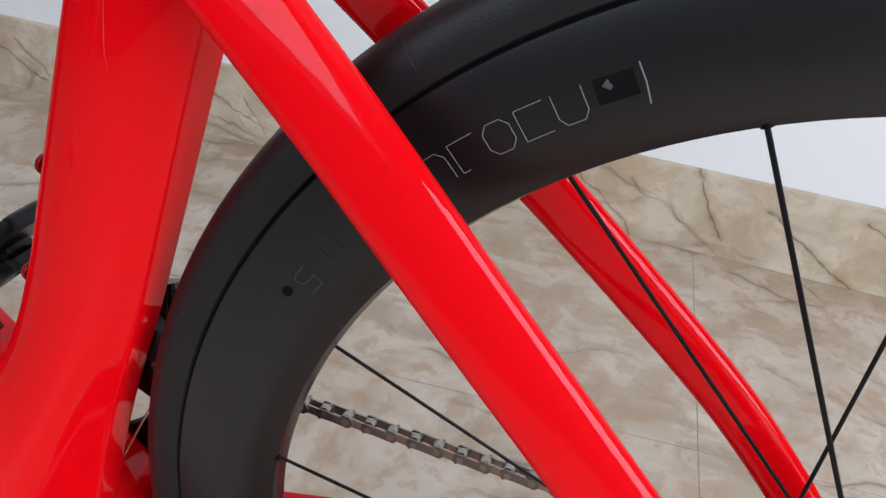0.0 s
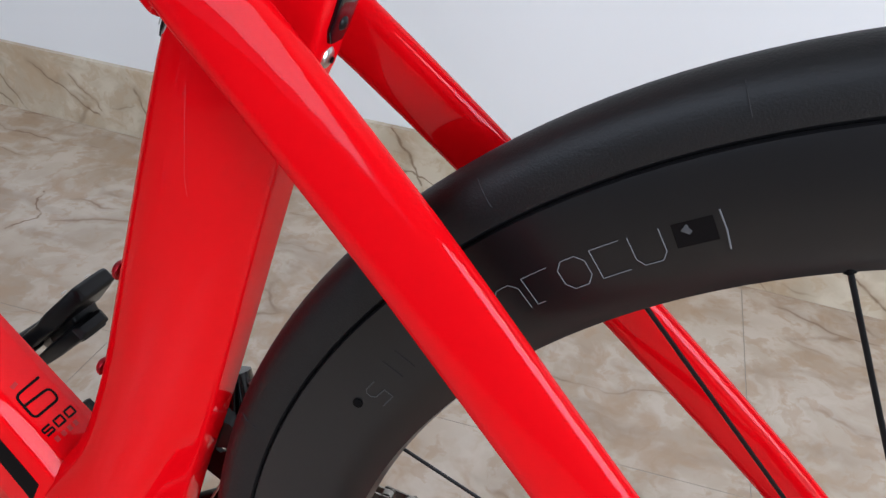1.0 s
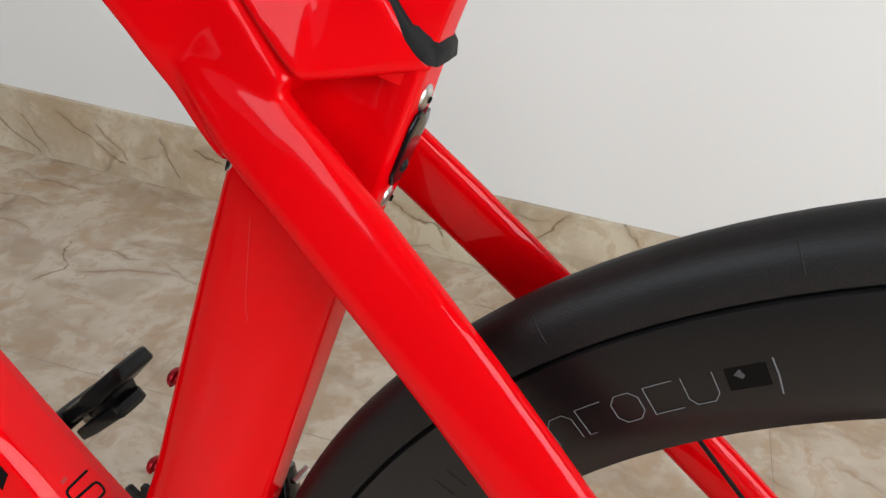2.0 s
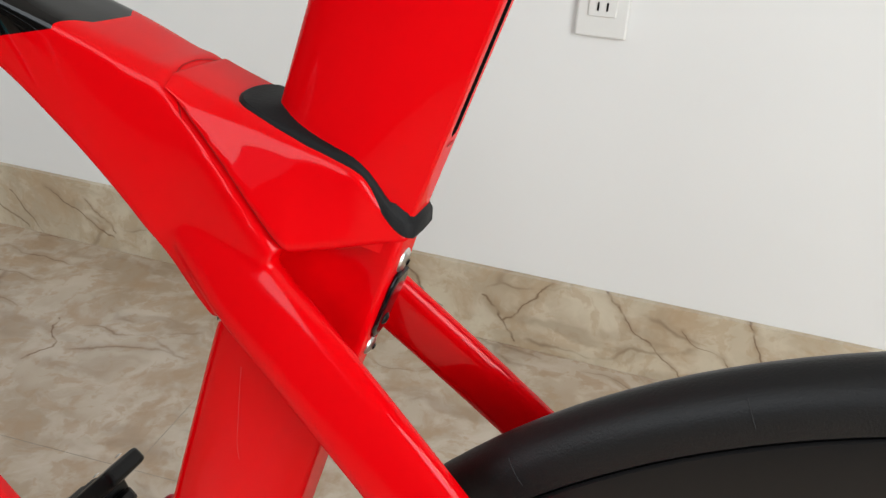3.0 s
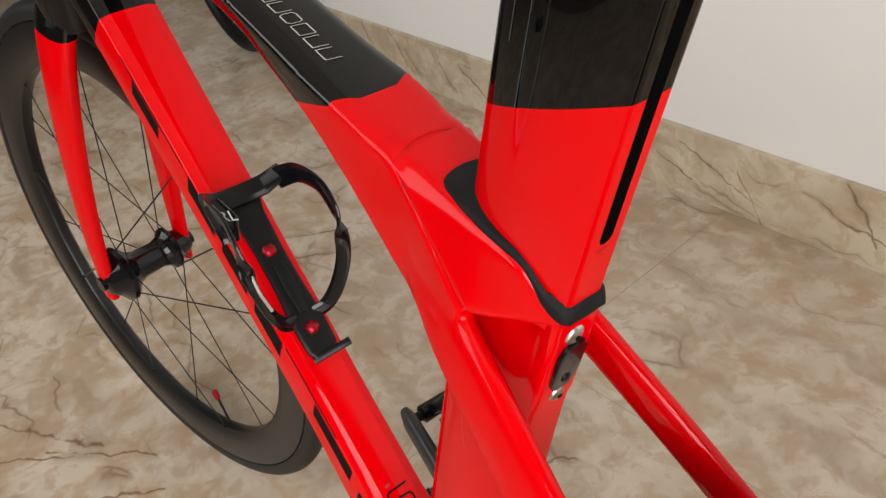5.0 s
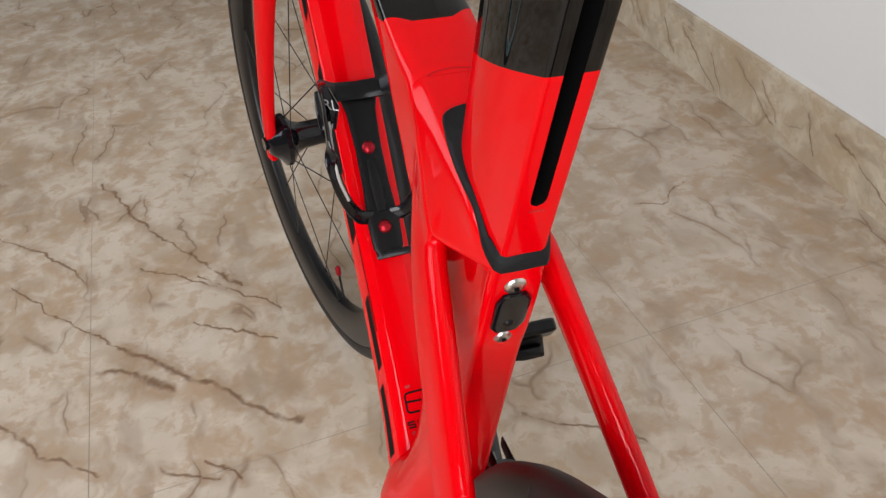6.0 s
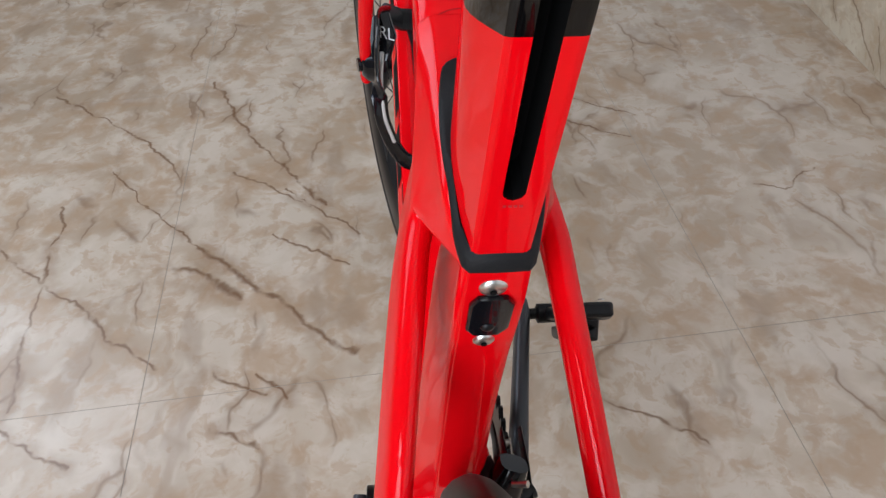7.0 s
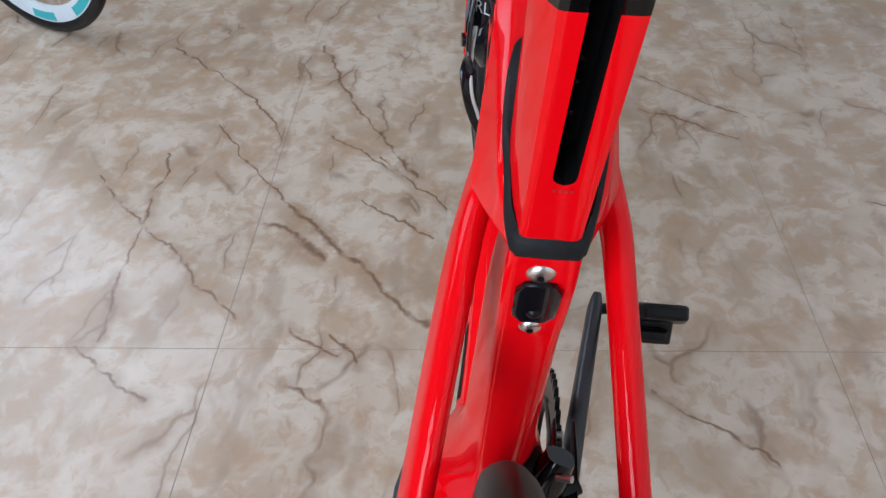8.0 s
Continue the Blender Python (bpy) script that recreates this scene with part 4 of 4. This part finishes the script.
outer_link = part("link", link_mesh(True), [CHAIN, ROLLER], chain)
inner_link = part("link", link_mesh(False), [CHAIN, ROLLER], chain)
made = 0
for a, b in ((Vector((-0.398, 0.0452, 0.3685)), Vector((0.0, 0.0420, 0.3545))), (Vector((-0.398, 0.0452, 0.1675)), Vector((0.02, 0.042, 0.245)))):
    n = int((b - a).length / 0.0127)
    turn_ = (b - a).to_track_quat("X", "Z").to_matrix().to_4x4()
    for i in range(n):
        m = Matrix.Translation(a.lerp(b, (i + 0.5) / n)) @ turn_
        src = outer_link if i % 2 else inner_link
        if made < 2:
            src = (inner_link, outer_link)[made]
            src.matrix_local = m
        else:
            c = new("link", src.data)
            c.parent = chain
            c.matrix_local = m
        made += 1
cas = bmesh.new()
for k, r in enumerate((0.028, 0.032, 0.036, 0.041, 0.046)):
    disc((0, 0.043 - 0.004 * k, 0.3345), (0, 1, 0), r, 0.0018, 40, bm=cas)
part("cassette", cas, CHAIN, bike, "steel sprockets")

# front derailleur beside the seat tube
fd = new("front_derailleur")
fd.parent = bike
tagged(fd, "black front derailleur over the chainring")
part("derailleur_clamp", sweep([(-0.345, 0.014, 0.402), (-0.348, 0.030, 0.405)], 0.012, 0.014, (0, 0, 1), 16, 3), PLASTIC, fd)
part("derailleur_body", sweep([(-0.337, 0.026, 0.388), (-0.339, 0.030, 0.402), (-0.345, 0.038, 0.425)], [0.008, 0.013, 0.009], [0.010, 0.012, 0.008], (0, 1, 0), 16, 2.8), PLASTIC_GLOSS, fd)
for y in (0.0395, 0.0525):
    part("guide_plate", sweep([(-0.300, y, 0.352), (-0.330, y, 0.374), (-0.365, y, 0.386), (-0.395, y, 0.388)], 0.0011, [0.012, 0.013, 0.011, 0.006], (0, 1, 0), 12, 3), PLASTIC, fd)
part("derailleur_arm", sweep([(-0.338, 0.030, 0.392), (-0.345, 0.042, 0.386), (-0.350, 0.054, 0.388)], 0.005, 0.006, (0, 0, 1), 12, 2.6), PLASTIC, fd)
part("cable_screw", disc((-0.326, 0.024, 0.396), (1, 0.2, 0), 0.0042, 0.004, 16), STEEL, fd, "steel cable screw")
part("cable", sweep([(-0.329, 0.026, 0.394), (-0.352, 0.018, 0.345), (-0.372, 0.012, 0.300)], 0.0007, 0.0007, (0, 1, 0), 8), STEEL, fd, "thin steel cable")
part("limit_screw", sweep([(-0.334, 0.036, 0.420), (-0.330, 0.044, 0.425)], 0.0022, 0.0022, (0, 0, 1), 10), STEEL, fd)

# bottle cage on the down tube
cage = new("bottle_cage")
cage.parent = bike
tagged(cage, "glossy black bottle cage with two red screws, empty")
CO = Vector((-0.5775, 0.0010, 0.5497))


def cg(s, y, n):
    return CO + DS * s + Vector((0, y, 0)) + DN * n


part("cage_plate", sweep([cg(s, 0, 0.004) for s in (-0.088, -0.080, -0.062, -0.03, 0.0, 0.03, 0.048)], [0.008, 0.0120, 0.0128, 0.0108, 0.0105, 0.012, 0.0165], 0.0026, (0, 1, 0), 20, 4), PLASTIC, cage)
part("cage_rib", sweep([cg(s, 0, 0.0075) for s in (-0.052, -0.03, -0.010)], [0.004, 0.0055, 0.004], 0.0016, (0, 1, 0), 12, 3), PLASTIC, cage)
part("cage_lip", sweep([cg(-0.086, y, n) for y, n in ((-0.010, 0.003), (0, 0.007), (0.010, 0.010), (0.017, 0.015))], 0.003, 0.0018, DS, 12, 3), PLASTIC, cage)
part("cage_bridge", sweep([cg(0.046, y, n) for y, n in ((-0.030, 0.026), (-0.019, 0.012), (0, 0.009), (0.019, 0.012), (0.030, 0.026))], [0.007, 0.008, 0.008, 0.008, 0.007], 0.003, DS, 14, 3), PLASTIC, cage)
for s in (-1, 1):
    pts = [(0.044, 0.027, 0.021), (0.036, 0.034, 0.042), (0.018, 0.0355, 0.062), (0.002, 0.0365, 0.064), (-0.014, 0.0365, 0.058), (-0.032, 0.034, 0.044), (-0.046, 0.027, 0.026), (-0.054, 0.018, 0.010), (-0.055, 0.008, 0.004)]
    ln = smooth_line([tuple(cg(a, s * b, c)) for a, b, c in pts], 4)
    k = len(ln) - 1
    part("cage_arm", sweep([tuple(q) for q in ln], [0.0085 - 0.0030 * min(1, i / k * 2) for i in range(k + 1)], 0.0016, DS + DN * 0.7, 14, 3), PLASTIC_GLOSS, cage)
# silver line laid along the left arm as its painted highlight
part("cage_glint", sweep([tuple(q) for q in smooth_line([tuple(cg(a, b, c)) for a, b, c in ((0.010, -0.0330, 0.056), (-0.010, -0.0345, 0.058), (-0.030, -0.033, 0.048), (-0.044, -0.027, 0.032))], 4)], 0.0012, 0.0012, (0, 1, 0), 8), SILVER_PRINT_AND_GLINT, cage, "silver line painted as the arm's highlight")
tab = part("cage_tab", sweep([cg(0.036, -0.033, 0.050), cg(0.020, -0.032, 0.056), cg(0.006, -0.034, 0.052)], [0.006, 0.009, 0.006], 0.002, (0, 1, 0.4), 14, 3), PLASTIC_GLOSS, cage)
printed("RL", cg(0.021, -0.030, 0.0595), Vector((0.56, 0.83, 0)), DS, 0.011, PALE_PRINT, cage, "lettering", label="pale printed letters")
for s in (0.0, -0.064):
    part("cage_screw", dome(cg(s, 0, 0.006), DN, 0.0055, 0.0035, 18), ANODISED, cage, "red anodised screw")

# the bicycle leans a little towards the wall
bike.matrix_world = Matrix.Rotation(-0.0661, 4, "X")

# ---- other things ----
socket = thing("wall_socket", "white plastic wall socket with two slots, on the painted wall", "socket")
sm = Matrix.Translation((-0.310, wall_y(-0.310) + 0.012, 0.588)) @ Matrix.Rotation(math.atan(WALL_B), 4, "Z")


def at_wall(name, bm, mat, parent, bevel=0.0):
    bm.transform(sm)
    return part(name, bm, mat, parent, smooth=False, bevel=bevel)


plate = at_wall("socket_plate", box(-0.0365, -0.008, -0.043, 0.0365, 0.0, 0.043), SOCKET, socket, 0.003)
at_wall("socket_insert", box(-0.020, -0.0105, -0.014, 0.020, -0.0075, 0.014), SOCKET, plate, 0.0015)
for x in (-0.0065, 0.0065):
    at_wall("socket_slot", box(x - 0.0012, -0.0115, -0.0055, x + 0.0012, -0.0100, 0.0055), DARK_HOLE, plate)


def parked_wheel(name, label, m, r, rim_depth, tyre_r, rim_mat, print_mat, spokes):
    """The wheel of another bicycle, of which no more comes into view."""
    other = thing("bicycle", label, "bicycle")
    w = new("wheel")
    w.parent = other
    ty = [(r - tyre_r + tyre_r * math.cos(a), tyre_r * math.sin(a)) for a in (2 * math.pi * k / 14 for k in range(14))]
    part("tyre", revolve(ty, (0, 0, 0), 96), TYRE, w, "black tyre")
    ri = r - tyre_r * 1.85
    prof = [(ri, -0.009), (ri, 0.009), (ri - rim_depth * 0.7, 0.0085), (ri - rim_depth, 0.004), (ri - rim_depth, -0.004), (ri - rim_depth * 0.7, -0.0085)]
    rim = part("rim", revolve(prof, (0, 0, 0), 96), rim_mat, w)
    if print_mat:
        for k in range(6):
            a0 = radians(200 + 33 * k)
            bm = bmesh.new()
            for y in (-0.0092, 0.0092):
                grid = [[bm.verts.new((rr * math.cos(a0 + 0.035 * q), y, rr * math.sin(a0 + 0.035 * q))) for q in range(9)] for rr in (ri - 0.003, ri - rim_depth * 0.66)]
                for q in range(8):
                    bm.faces.new((grid[0][q], grid[0][q + 1], grid[1][q + 1], grid[1][q]))
            part("rim_print", bm, print_mat, w, "turquoise printed band")
    part("hub", disc((0, -0.05, 0), (0, 1, 0), 0.02, 0.1, 20), PLASTIC, w)
    for k in range(spokes):
        a = 2 * math.pi * k / spokes
        part("spoke", sweep([(math.cos(a) * (ri - rim_depth), 0, math.sin(a) * (ri - rim_depth)), (math.cos(a + 0.9) * 0.02, 0.03 * (-1) ** k, math.sin(a + 0.9) * 0.02)], 0.001, 0.001, (0, 1, 0), 6), STEEL, w)
    w.matrix_local = Matrix.Identity(4)
    other.matrix_world = m
    return other


parked_wheel("bicycle", "second bicycle with black tyre and white-and-turquoise rim on the tiles", Matrix.Translation((-1.716, -1.058, 0.335)) @ Matrix.Rotation(radians(62), 4, "Z"), 0.335, 0.035, 0.0135, RIM_WHITE, RIM_TEAL, 20)
parked_wheel("bicycle", "third bicycle, its dark thick-tyred wheel beside the skirting", Matrix.Translation((-2.600, 0.850, 0.30)) @ Matrix.Rotation(radians(-2), 4, "Z"), 0.30, 0.02, 0.024, PLASTIC, None, 20)

# ---- floor tiles ----
TILE = 0.829
floor_ob = bpy.data.objects["floor"]
ta = math.radians(2.39)
tm = Matrix.Translation((-0.7837, 0.0462, 0)) @ Matrix.Rotation(ta, 4, "Z")
bm = box(-TILE / 2 + 0.0006, -TILE / 2 + 0.0006, -0.012, TILE / 2 - 0.0006, TILE / 2 - 0.0006, 0.0)
first = part("tile", bm, FLOOR_STONE, floor_ob, smooth=False)
first.matrix_local = tm @ Matrix.Translation((TILE / 2, 0, 0))
for i in range(-5, 6):
    for j in range(-4, 4):
        p = tm @ Vector(((i + 0.5) * TILE, j * TILE, 0))
        if (i, j) == (0, 0) or not (-5 < p.x < 2.9 and -2.8 < p.y < 1.35):
            continue
        t = new("tile", first.data)
        t.parent = floor_ob
        t.matrix_local = tm @ Matrix.Translation(((i + 0.5) * TILE, j * TILE, 0))
